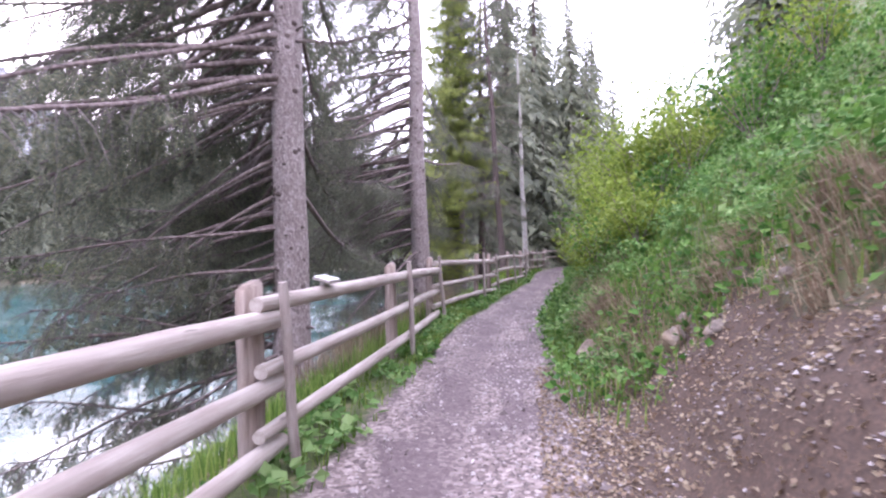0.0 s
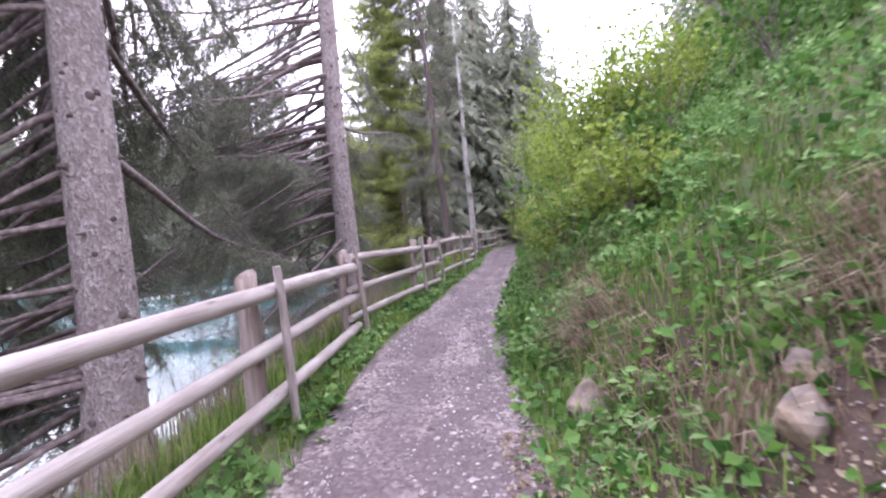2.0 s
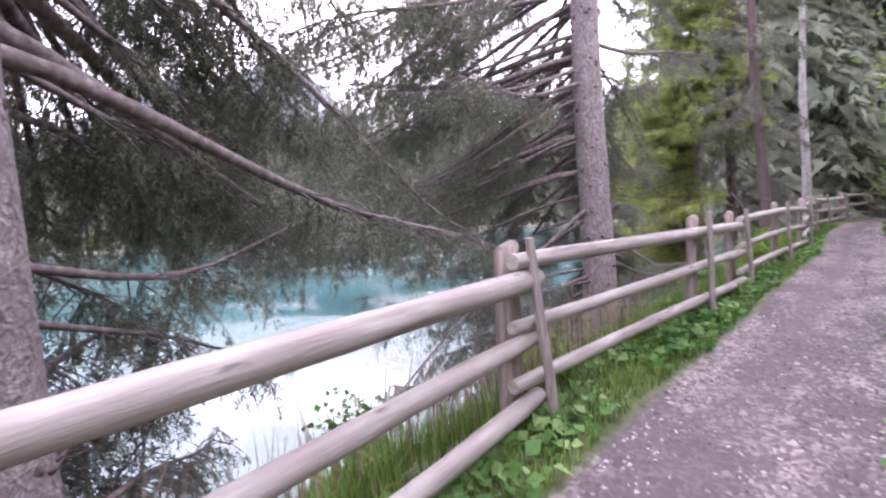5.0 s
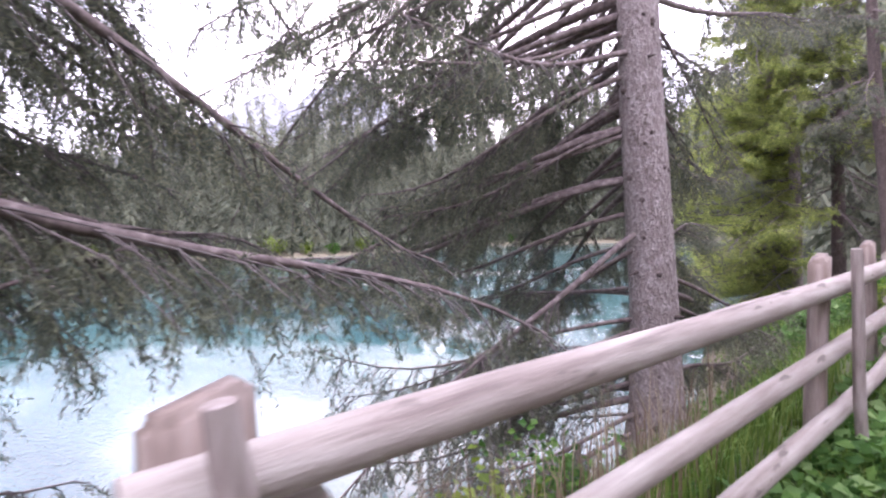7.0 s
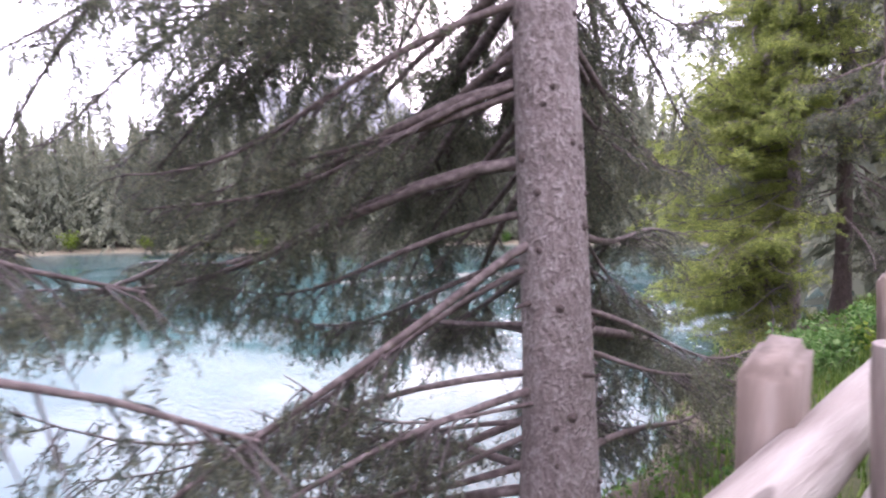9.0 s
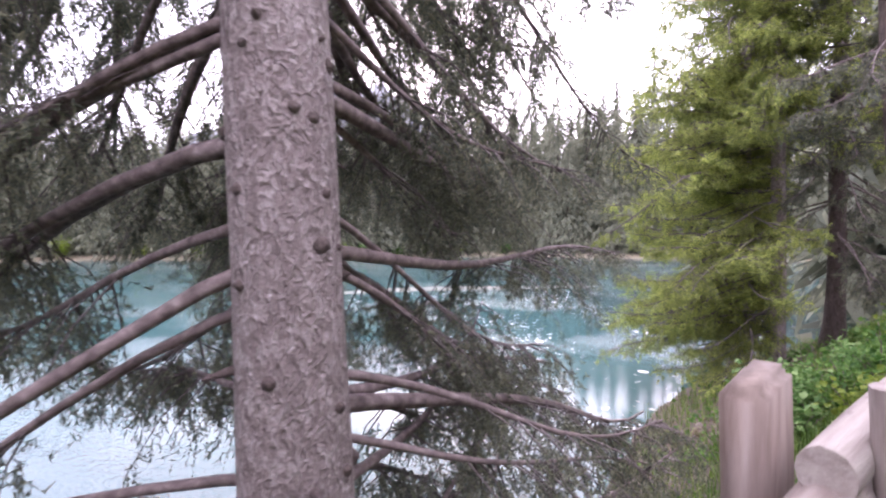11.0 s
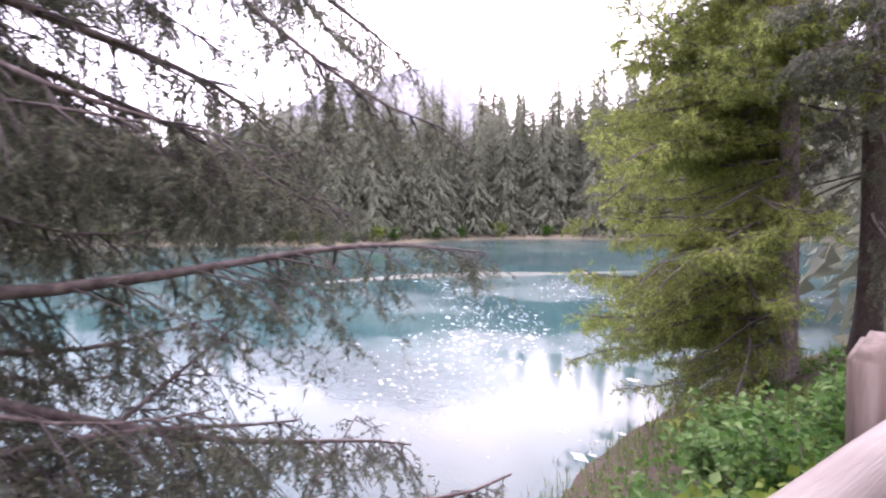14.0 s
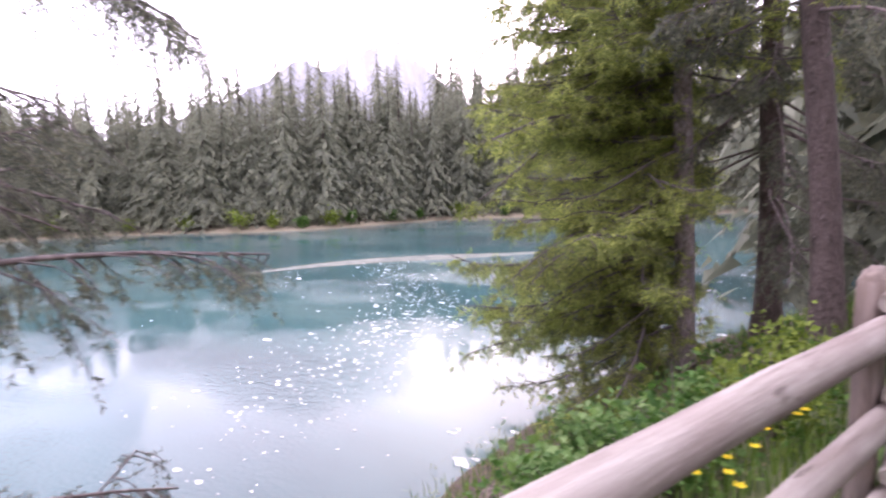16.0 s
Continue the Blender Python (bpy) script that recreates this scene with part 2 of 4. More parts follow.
wmask = ramp(n, [(0.42, (0.06, 0.06, 0.06)), (0.58, (1, 1, 1))])
l.new(w2.outputs[0], wmask.inputs[0])
wb = n.new("ShaderNodeMath")
wb.operation = "MULTIPLY"
l.new(w1.outputs[0], wb.inputs[0])
l.new(wmask.outputs[0], wb.inputs[1])
l.new(bump(n, l, wb.outputs[0], 0.38, 0.06), p.inputs["Normal"])

SAND = grained("pale_sand", [(0.3, (0.07, 0.085, 0.07)), (0.5, (0.12, 0.13, 0.10)), (0.7, (0.2, 0.195, 0.155))], 1.5, 6, 0.4, 0.02, 0.9)
FLECK = leafy("pale_fleck_and_glint", [(0.0, (0.45, 0.46, 0.44)), (0.5, (0.7, 0.71, 0.68)), (1.0, (0.85, 0.85, 0.82))], 0.0, 0.6)
# The bluish paleness is air haze painted into the rock colour.
MOUNTAIN = grained("haze_painted_rock", [(0.3, (0.27, 0.275, 0.31)), (0.5, (0.35, 0.355, 0.385)), (0.7, (0.48, 0.48, 0.50))], 0.012, 0.05, 0.3, 5, 0.95, (1, 1, 0.35))

# ---------------------------------------------------------------- meshes


def mesh_of(name, verts, faces, mat, smooth=False):
    me = bpy.data.meshes.new(name)
    verts, faces = np.asarray(verts, np.float32), np.asarray(faces, np.int32)
    k = faces.shape[1]
    me.vertices.add(len(verts))
    me.vertices.foreach_set("co", verts.ravel())
    me.loops.add(faces.size)
    me.loops.foreach_set("vertex_index", faces.ravel())
    me.polygons.add(len(faces))
    me.polygons.foreach_set("loop_start", np.arange(0, faces.size, k, dtype=np.int32))
    me.polygons.foreach_set("use_smooth", np.full(len(faces), smooth))
    me.update(calc_edges=True)
    me.validate()
    me.materials.append(mat)
    return me


def piece(name, verts, faces, mat, parent=None, label="", smooth=True):
    ob = new(name, mesh_of(name, verts, faces, mat, smooth))
    if parent:
        ob.parent = parent
    if label:
        ob["label"] = label
    return ob


def join(parts):
    vs, fs, k = [], [], 0
    for v, f in parts:
        vs.append(np.asarray(v, float))
        fs.append(np.asarray(f, int) + k)
        k += len(v)
    return np.concatenate(vs), np.concatenate(fs)


def tube(points, radii, sides=8, lumps=0.0, rng=None, caps=True):
    """A round bar along points; quads, with end caps drawn as collapsed rings."""
    P, R = np.asarray(points, float), np.asarray(radii, float)
    T = np.gradient(P, axis=0)
    T /= np.linalg.norm(T, axis=1)[:, None] + 1e-9
    ref = np.where(np.abs(T[:, 2:3]) > 0.9, np.array([[1.0, 0, 0]]), np.array([[0, 0, 1.0]]))
    A = np.cross(T, ref)
    A /= np.linalg.norm(A, axis=1)[:, None] + 1e-9
    B = np.cross(T, A)
    ang = np.linspace(0, 2 * np.pi, sides, endpoint=False)
    r = R[:, None] * np.ones(sides)
    if lumps:
        r = r * (1 + rng.uniform(-lumps, lumps, r.shape))
    V = P[:, None] + r[..., None] * (np.cos(ang)[None, :, None] * A[:, None] + np.sin(ang)[None, :, None] * B[:, None])
    n = len(P)
    i, j = np.meshgrid(np.arange(n - 1), np.arange(sides), indexing="ij")
    a, b = i * sides + j, i * sides + (j + 1) % sides
    F = np.stack([a, b, b + sides, a + sides], -1).reshape(-1, 4)
    if not caps:
        return V.reshape(-1, 3), F
    # flat sawn ends, apart from the bar itself
    rings = np.concatenate([V.reshape(-1, 3), V[0], P[0] + (V[0] - P[0]) * 0.02, V[-1], P[-1] + (V[-1] - P[-1]) * 0.02])
    k, q = n * sides, np.arange(sides)
    w = (q + 1) % sides
    near = np.stack([k + w, k + q, k + sides + q, k + sides + w], -1)
    far = np.stack([k + 2 * sides + q, k + 2 * sides + w, k + 3 * sides + w, k + 3 * sides + q], -1)
    return rings, np.concatenate([F, near, far])


def needles(P, D, L, rng, count=10, size=0.05, wide=0.011):
    """Thin needle tufts along twigs that start at P, go the way D and are L long: triangles."""
    n = len(P)
    s = rng.uniform(0.05, 1.0, (n, count, 1))
    at = P[:, None] + D[:, None] * (L[:, None, None] * s)
    out = D[:, None] * 0.7 + rng.normal(0, 0.75, (n, count, 3))
    out /= np.linalg.norm(out, axis=2)[..., None]
    side = np.cross(out, rng.normal(0, 1, (n, count, 3)))
    side /= np.linalg.norm(side, axis=2)[..., None] + 1e-9
    ln = size * rng.uniform(0.6, 1.4, (n, count, 1))
    V = np.stack([at - side * wide, at + side * wide, at + out * ln], 2).reshape(-1, 3)
    return V, np.arange(len(V)).reshape(-1, 3)


def leaves(P, rng, size, up=0.6, aspect=0.45):
    """Leaf blades as folded diamonds: two triangles a leaf."""
    n = len(P)
    d = rng.normal(0, 1, (n, 3))
    d[:, 2] = d[:, 2] * 0.5 + up * 0.4
    d /= np.linalg.norm(d, axis=1)[:, None]
    nz = rng.normal(0, 0.55, (n, 3)) + np.array([0, 0, 1.0])
    s = np.cross(d, nz)
    s /= np.linalg.norm(s, axis=1)[:, None] + 1e-9
    u = np.cross(s, d)
    ln = (size * rng.uniform(0.55, 1.35, n))[:, None]
    a, b = P, P + d * ln
    m = P + d * ln * 0.45
    V = np.stack([a, m - s * ln * aspect + u * ln * 0.12, b, m + s * ln * aspect + u * ln * 0.12], 1).reshape(-1, 3)
    k = np.arange(n)[:, None] * 4
    return V, np.concatenate([k + np.array([[0, 1, 2]]), k + np.array([[0, 2, 3]])], 1).reshape(-1, 3)


def blades(P, rng, tall, wide=0.006, droop=0.5, lean=None):
    """Bent grass blades: a quad and a tip, as three triangles."""
    n = len(P)
    az = rng.uniform(0, 2 * np.pi, n)
    h = np.stack([np.cos(az), np.sin(az), np.zeros(n)], 1)
    if lean is not None:
        h = h * 0.6 + np.asarray(lean)
    s = np.stack([-np.sin(az), np.cos(az), np.zeros(n)], 1)
    t = (tall * rng.uniform(0.5, 1.3, n))[:, None]
    bend = rng.uniform(0.15, 1.0, n)[:, None] * droop
    zup = np.array([[0, 0, 1.0]])
    m = P + zup * t * 0.6 + h * t * bend * 0.35
    tip = P + zup * t * (1 - bend * 0.45) + h * t * bend
    V = np.stack([P - s * wide, P + s * wide, m + s * wide * 0.8, m - s * wide * 0.8, tip], 1).reshape(-1, 3)
    k = np.arange(n)[:, None] * 5
    return V, np.concatenate([k + np.array([[0, 1, 2]]), k + np.array([[0, 2, 3]]), k + np.array([[3, 2, 4]])], 1).reshape(-1, 3)


def thing(name, label, category, at=(0, 0, 0), group="", kind=""):
    ob = new(name)
    ob.location = at
    return tagged(ob, label, category, group, kind)


# ---------------------------------------------------------------- the plan
# The fence line, post by post; the path runs along its right side.
POSTS = [(-1.75, -4.6), (-1.25, -1.0), (-0.82, 2.57), (-0.42, 6.02), (-0.17, 9.15), (0.74, 12.6), (1.2, 14.95), (2.04, 18.4), (2.74, 21.3), (3.1, 24.2), (3.6, 27.0), (4.4, 30.2), (5.5, 33.5), (6.9, 36.6), (8.6, 39.5), (10.7, 42.0), (13.2, 44.2)]
PX, PY = np.array([q[0] for q in POSTS]), np.array([q[1] for q in POSTS])
LAKE = -2.4


def fence_x(y):
    y = np.asarray(y, float)
    v = np.interp(y, PY, PX)
    v = np.where(y < PY[0], PX[0] + (y - PY[0]) * 0.14, v)
    return np.where(y > PY[-1], PX[-1] + (y - PY[-1]) * 1.15, v)


def smooth_fence(y):
    return sum(fence_x(np.asarray(y, float) + d) for d in (-1.6, -0.8, 0, 0.8, 1.6)) / 5


def wave(x, y, s, seed=0.0):
    return np.sin(x * s + 1.7 * np.sin(y * s * 0.7 + seed) + seed) * np.cos(y * s * 0.9 + 1.3 * np.sin(x * s * 0.6 + 2 * seed))


def ground_z(x, y):
    """Height of the ground: path, hillside on its right, bank down to the lake on its left, lake bed and far shore."""
    x, y = np.asarray(x, float), np.asarray(y, float)
    d = x - smooth_fence(y)
    z = 0.025 * wave(x, y, 2.1, 0.4) + 0.012 * wave(x, y, 5.0, 1.1)
    z = z - 0.05 * np.exp(-((d - 1.25) / 0.5) ** 2)
    # hillside
    e = np.maximum(d - 2.2, 0)
    foot = 0.75 * (1 - np.exp(-(e / 0.55) ** 2)) * (0.75 + 0.35 * wave(x * 0, y, 1.1, 2.0))
    soft = np.exp(-((y - 2.6) / 1.9) ** 2)
    cut = np.exp(-((y - 1.6) / 2.2) ** 2)
    foot = foot * (1 - 0.55 * soft) + cut * 0.42 / (1 + np.exp(-(d - 3.55 - 0.18 * wave(x * 0, y, 1.9, 1.0)) / 0.07))
    hill = 0.92 * np.maximum(e - 0.35, 0)
    hill = np.where(hill > 7.0, 7.0 + (hill - 7.0) * 0.30, hill)
    bumpy = 0.22 * wave(x, y, 0.8, 0.9) + 0.12 * wave(x, y, 1.9, 2.2) + 0.06 * wave(x, y, 4.3, 0.2)
    z = z + foot + hill + bumpy * np.clip(e / 1.2, 0, 1)
    # lake bank
    w = np.maximum(-d - 0.30, 0)
    slope = np.interp(y, [11.0, 15.0, 20.0, 24.0, 30.0], [0.66, 0.78, 0.70, 0.52, 0.44])
    bank = -slope * w - 0.06 * wave(x, y, 1.6, 0.7) * np.clip(w, 0, 1)
    z = z + np.maximum(bank, -6.5)
    # far shore round the lake
    r = np.hypot(x - 2, y - 16)
    az = np.arctan2(-(x - 2), y - 16)
    ring = 70 + 4 * np.sin(az * 5) + 3 * np.sin(az * 11 + 1) + np.where(az > 1.1, (az - 1.1) * 22, 0)
    far = np.clip((r - ring) / 7.0, 0, 1)
    rise = LAKE - 0.5 + 1.1 * far + np.maximum(r - ring - 6, 0) * 0.05
    z = np.where((d < -8) & (r > ring - 3), np.maximum(z, rise), z)
    return z


# ---------------------------------------------------------------- ground, lake, mountain
def axis_steps(parts):
    return np.unique(np.concatenate([np.arange(a, b, s) for a, b, s in parts]))


gx = axis_steps([(-2500, -300, 400), (-300, -90, 30), (-90, -12, 3.0), (-12, -4, 0.5), (-4, 9, 0.12), (9, 20, 0.5), (20, 90, 5), (90, 300, 40), (300, 2600, 400)])
gy = axis_steps([(-2500, -300, 400), (-300, -40, 30), (-40, -6, 2.0), (-6, -1, 0.4), (-1, 26, 0.12), (26, 45, 0.5), (45, 100, 3.0), (100, 300, 20), (300, 2600, 400)])
X, Y = np.meshgrid(gx, gy, indexing="xy")
Z = ground_z(X, Y)
V = np.stack([X, Y, Z], -1).reshape(-1, 3)
nx = len(gx)
i, j = np.meshgrid(np.arange(len(gy) - 1), np.arange(nx - 1), indexing="ij")
a = i * nx + j
ground = piece("ground", V, np.stack([a, a + 1, a + nx + 1, a + nx], -1).reshape(-1, 4), GROUND)
tagged(ground, "gravel footpath between a grassy hillside and the lake bank", "ground", kind="structure")
d = V[:, 0] - smooth_fence(V[:, 1])
near = np.clip((9 - V[:, 1]) / 4, 0, 1)
path_mask = np.clip((d - 0.30 + 0.18 * near) / 0.30, 0, 1) * np.clip((2.15 - d) / 0.35, 0, 1)
soft_foot = np.exp(-((V[:, 1] - 2.0) / 2.7) ** 2)
soil_mask = np.clip((d - 1.7) / 0.3, 0, 1) * np.clip((3.7 - d) / 0.7, 0, 1) * np.clip(soft_foot * 1.5, 0, 1)
under = np.clip((d - 2.3) / 0.2, 0, 1) * np.clip((3.2 - d) / 0.4, 0, 1) * 0.55
bank_soil = np.clip((-d - 0.9) / 1.0, 0, 1) * 0.62
r = np.hypot(V[:, 0] - 2, V[:, 1] - 16)
shore_mask = np.clip((r - 40) / 8, 0, 1) * np.clip((0.9 - (V[:, 2] - LAKE)) / 0.6, 0, 1) * (d < -8)
colours = np.stack([path_mask, np.clip(soil_mask + under + bank_soil, 0, 1), shore_mask, np.exp(-((d - 0.95) / 0.30) ** 2)], 1).astype(np.float32)
attr = ground.data.color_attributes.new("cover", "FLOAT_COLOR", "POINT")
attr.data.foreach_set("color", colours.ravel())

lx, ly = np.meshgrid(np.linspace(-150, 14, 12), np.linspace(-60, 110, 12), indexing="xy")
LV = np.stack([lx, ly, np.full_like(lx, LAKE)], -1).reshape(-1, 3)
i, j = np.meshgrid(np.arange(11), np.arange(11), indexing="ij")
a = i * 12 + j
lake = piece("water", LV, np.stack([a, a + 1, a + 13, a + 12], -1).reshape(-1, 4), WATER)
tagged(lake, "turquoise mountain lake mirroring the bright sky", "water", kind="structure")

ba = np.radians(np.linspace(62, 24, 40))
br = 30 + 5 * np.linspace(0, 1, 40) ** 1.5 + 0.8 * np.sin(ba * 9)
bw = 1.9 * np.sin(np.linspace(0.05, np.pi - 0.05, 40)) + 0.15 * np.sin(ba * 31)
bars = [np.stack([2.5 - np.sin(ba) * (br + k * bw), 18.5 + np.cos(ba) * (br + k * bw), np.full(40, LAKE - 0.03 + 0.08 * (1 - abs(k)))], 1) for k in (-1, -0.4, 0.4, 1)]
i, j = np.meshgrid(np.arange(3), np.arange(39), indexing="ij")
a = i * 40 + j
sandbar = piece("sandbar", np.concatenate(bars), np.stack([a, a + 1, a + 41, a + 40], -1).reshape(-1, 4), SAND)
tagged(sandbar, "narrow pale sandbar just breaking the lake surface", "sandbar", kind="structure")

# White patches on the water: drifting pollen and foam, plus painted ripple glints.
rng = np.random.default_rng(8)
fa = np.radians(rng.normal(33, 12, 9000))
fr = 7.5 + 24 * rng.random(9000) ** 0.9
fx, fy = 2.4 - np.sin(fa) * fr, 17.5 + np.cos(fa) * fr
keep = np.sin(fx * 0.7 + 0.5 * fy + 1.3 * np.sin(fy * 0.35)) + rng.normal(0, 0.6, 9000) > 0.25
fx, fy = fx[keep], fy[keep]
fs = (0.010 + 0.035 * rng.random(len(fx)) ** 2.2) * (1 + 1.5 * (rng.random(len(fx)) < 0.05))
turn5 = rng.uniform(0, 6.28, len(fx))
ring = []
for k in range(6):
    w = fs * rng.uniform(0.35, 1.5, len(fx))
    ring.append(np.stack([fx + 1.7 * w * np.cos(turn5 + k * 1.0472), fy + w * np.sin(turn5 + k * 1.0472), np.full(len(fx), LAKE + 0.006)], 1))
flecks = piece("flecks_and_glints", np.stack(ring, 1).reshape(-1, 3), np.arange(6 * len(fx)).reshape(-1, 6), FLECK, smooth=False)
tagged(flecks, "white pollen and foam flecks drifting on the lake, with painted ripple glints", "flecks", kind="stuff")

rng = np.random.default_rng(5)
az = np.linspace(radians(-25), radians(95), 90)
prof = np.interp(np.degrees(az), [-25, 16, 34, 39, 43, 47, 50, 52, 55, 58, 64, 72, 84, 95], [90, 120, 250, 400, 470, 455, 400, 430, 380, 330, 250, 170, 120, 80]) + rng.normal(0, 8, 90)
rows_m = []
for f, back in ((0.0, 0), (0.35, 60), (0.7, 130), (1.0, 190)):
    R = 1500 + back + rng.normal(0, 14, 90)
    rows_m.append(np.stack([-np.sin(az) * R, np.cos(az) * R, prof * f * (1 + rng.normal(0, 0.02, 90)) - 20], 1))
MV = np.concatenate(rows_m)
i, j = np.meshgrid(np.arange(3), np.arange(89), indexing="ij")
a = i * 90 + j
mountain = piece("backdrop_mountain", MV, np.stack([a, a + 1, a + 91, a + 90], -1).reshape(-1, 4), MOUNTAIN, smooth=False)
tagged(mountain, "rocky mountain with pale haze painted into its colour, fading into the clouds", "mountain", kind="structure")


# ---------------------------------------------------------------- fence
def log(p, q, r0, r1, rng, sag=0.0, sides=14, bow=(0, 0, 0)):
    t = np.linspace(0, 1, 22)[:, None]
    P = np.asarray(p) * (1 - t) + np.asarray(q) * t
    ph = rng.uniform(0, 6, 2)
    L = np.linalg.norm(np.asarray(q) - np.asarray(p))
    P[:, 2] += 0.014 * np.sin(t[:, 0] * 5 + ph[0]) - sag * np.sin(np.pi * t[:, 0])
    P[:, 0] += 0.014 * np.sin(t[:, 0] * 4 + ph[1])
    P += np.asarray(bow)[None] * np.sin(np.pi * t)
    R = (r0 + (r1 - r0) * t[:, 0]) * (1 + rng.normal(0, 0.022, 22))
    R[0] *= 0.9
    R[-1] *= 0.9
    return tube(P, R, sides, 0.025, rng)


def plank_post(rng, wide=0.205, deep=0.10, tall=1.85):
    """A split post with bevelled edges and a sloped, rounded head."""
    bm = bmesh.new()
    bmesh.ops.create_cube(bm, size=1)
    bmesh.ops.scale(bm, vec=(wide, deep, tall), verts=bm.verts)
    bmesh.ops.translate(bm, vec=(0, 0, tall / 2), verts=bm.verts)
    for v in bm.verts:
        if v.co.z > tall - 0.01:
            v.co.z += 0.03 if v.co.x > 0 else -0.015
            v.co.x *= 0.93
    bmesh.ops.subdivide_edges(bm, edges=[e for e in bm.edges if e.calc_length() > 0.5], cuts=6)
    for v in bm.verts:
        if v.co.z < tall - 0.1:
            v.co.x += rng.uniform(-0.006, 0.006)
            v.co.y += rng.uniform(-0.006, 0.006)
    sharp = [e for e in bm.edges if e.calc_face_angle(0) > 0.6]
    bmesh.ops.bevel(bm, geom=sharp, offset=0.02, segments=3, affect="EDGES")
    for f in bm.faces:
        f.smooth = True
    return bm


def fence_rails():
    rng = np.random.default_rng(11)
    fence = thing("fence", "rustic round-rail wooden fence, weathered grey, along the lake path", "fence", (PX[2], PY[2], 0))
    base = Matrix.Translation((-PX[2], -PY[2], 0))
    off = np.array([PX[2], PY[2], 0])
    heads = []
    for k, (x, y) in enumerate(POSTS):
        nxt, prv = POSTS[min(k + 1, len(POSTS) - 1)], POSTS[max(k - 1, 0)]
        along = Vector((nxt[0] - prv[0], nxt[1] - prv[1], 0)).normalized()
        side = Vector((along.y, -along.x, 0))
        g = float(ground_z(x, y))
        g = max(min(g, 0.06), -0.10)
        bm = plank_post(rng)
        me = bpy.data.meshes.new("post")
        bm.to_mesh(me)
        bm.free()
        me.materials.append(POST)
        ob = new("post", me)
        ob.parent = fence
        turn = math.atan2(along.y, along.x) + rng.uniform(-0.12, 0.12)
        ob.matrix_local = base @ Matrix.Translation((x - side.x * 0.10, y - side.y * 0.10, g - 0.66)) @ Matrix.Rotation(turn, 4, "Z") @ Matrix.Rotation(rng.uniform(-0.03, 0.03), 4, "X")
        lean = rng.uniform(0.06, 0.13)
        foot = np.array([x + side.x * 0.16 + along.x * 0.12, y + side.y * 0.16 + along.y * 0.12, g - 0.15])
        head = np.array([x + side.x * 0.115 - along.x * lean * 0.4, y + side.y * 0.115 - along.y * lean * 0.4, g + 1.22 + rng.uniform(-0.02, 0.02)])
        v, f = log(foot - off, head - off, 0.036, 0.031, rng, 0, 9)
        piece("stake", v, f, STAKE, fence)
        heads.append((np.array([x + side.x * 0.03, y + side.y * 0.03, g]), np.array(along)))
    # each rail spans two bays; the next one starts a little above its end
    for k in range(0, len(POSTS) - 2, 2):
        (p, u), (m, _), (q, w) = heads[k], heads[k + 1], heads[k + 2]
        for h, r in ((1.04, 0.062), (0.64, 0.054), (0.25, 0.054)):
            s = p - u * 0.16 + np.array([0, 0, h + 0.05])
            e = q + w * 0.16 + np.array([0, 0, h - 0.08])
            span = Vector(e - s)
            turn = Vector((0, 1, 0)).rotation_difference(span).to_matrix()
            bow = turn.inverted() @ Vector(m + np.array([0, 0, h - 0.01]) - (s + e) / 2)
            v, f = log((0, 0, 0), (0, span.length, 0), r * rng.uniform(0.82, 0.92), r * rng.uniform(1.05, 1.15), rng, 0.0, bow=bow)
            rail = piece("rail", v, f, RAIL, fence)
            rail.matrix_local = Matrix.Translation(s - off) @ turn.to_4x4()
    return fence


fence_rails()


def sign_panel():
    """A small reading panel on the top rail."""
    sign = thing("information_panel", "small white information panel tilted on the top fence rail", "sign", (-0.69, 3.42, 1.10))
    bm = bmesh.new()
    bmesh.ops.create_cube(bm, size=1)
    bmesh.ops.scale(bm, vec=(0.15, 0.235, 0.022), verts=bm.verts)
    bmesh.ops.bevel(bm, geom=bm.edges[:], offset=0.006, segments=2, affect="EDGES")
    parts = [("frame", bm, FRAME, 0)]
    bm = bmesh.new()
    bmesh.ops.create_cube(bm, size=1)
    bmesh.ops.scale(bm, vec=(0.128, 0.21, 0.008), verts=bm.verts)
    bmesh.ops.translate(bm, vec=(0, 0, 0.0145), verts=bm.verts)
    parts.append(("panel", bm, PANEL, 0))
    bm = bmesh.new()
    for k in range(6):
        c = bmesh.ops.create_cube(bm, size=1)["verts"]
        bmesh.ops.scale(bm, vec=(0.003, 0.16 if k % 3 else 0.10, 0.002), verts=c)
        bmesh.ops.translate(bm, vec=(-0.045 + k * 0.017, 0.0 if k % 3 else 0.03, 0.0195), verts=c)
    parts.append(("print", bm, PRINT, 0))
    turn = Matrix.Rotation(-0.13, 4, "Z") @ Matrix.Rotation(radians(14), 4, "Y") @ Matrix.Translation((0.01, 0, 0.075))
    for nm, b, mat, _ in parts:
        me = bpy.data.meshes.new(nm)
        b.to_mesh(me)
        b.free()
        me.materials.append(mat)
        ob = new(nm, me)
        ob.parent = sign
        ob.matrix_local = turn
    v, f = tube([(0, -0.02, 0.0), (0.01, -0.02, 0.062)], [0.03, 0.03], 8)
    piece("bracket", v, f, FRAME, sign)


sign_panel()


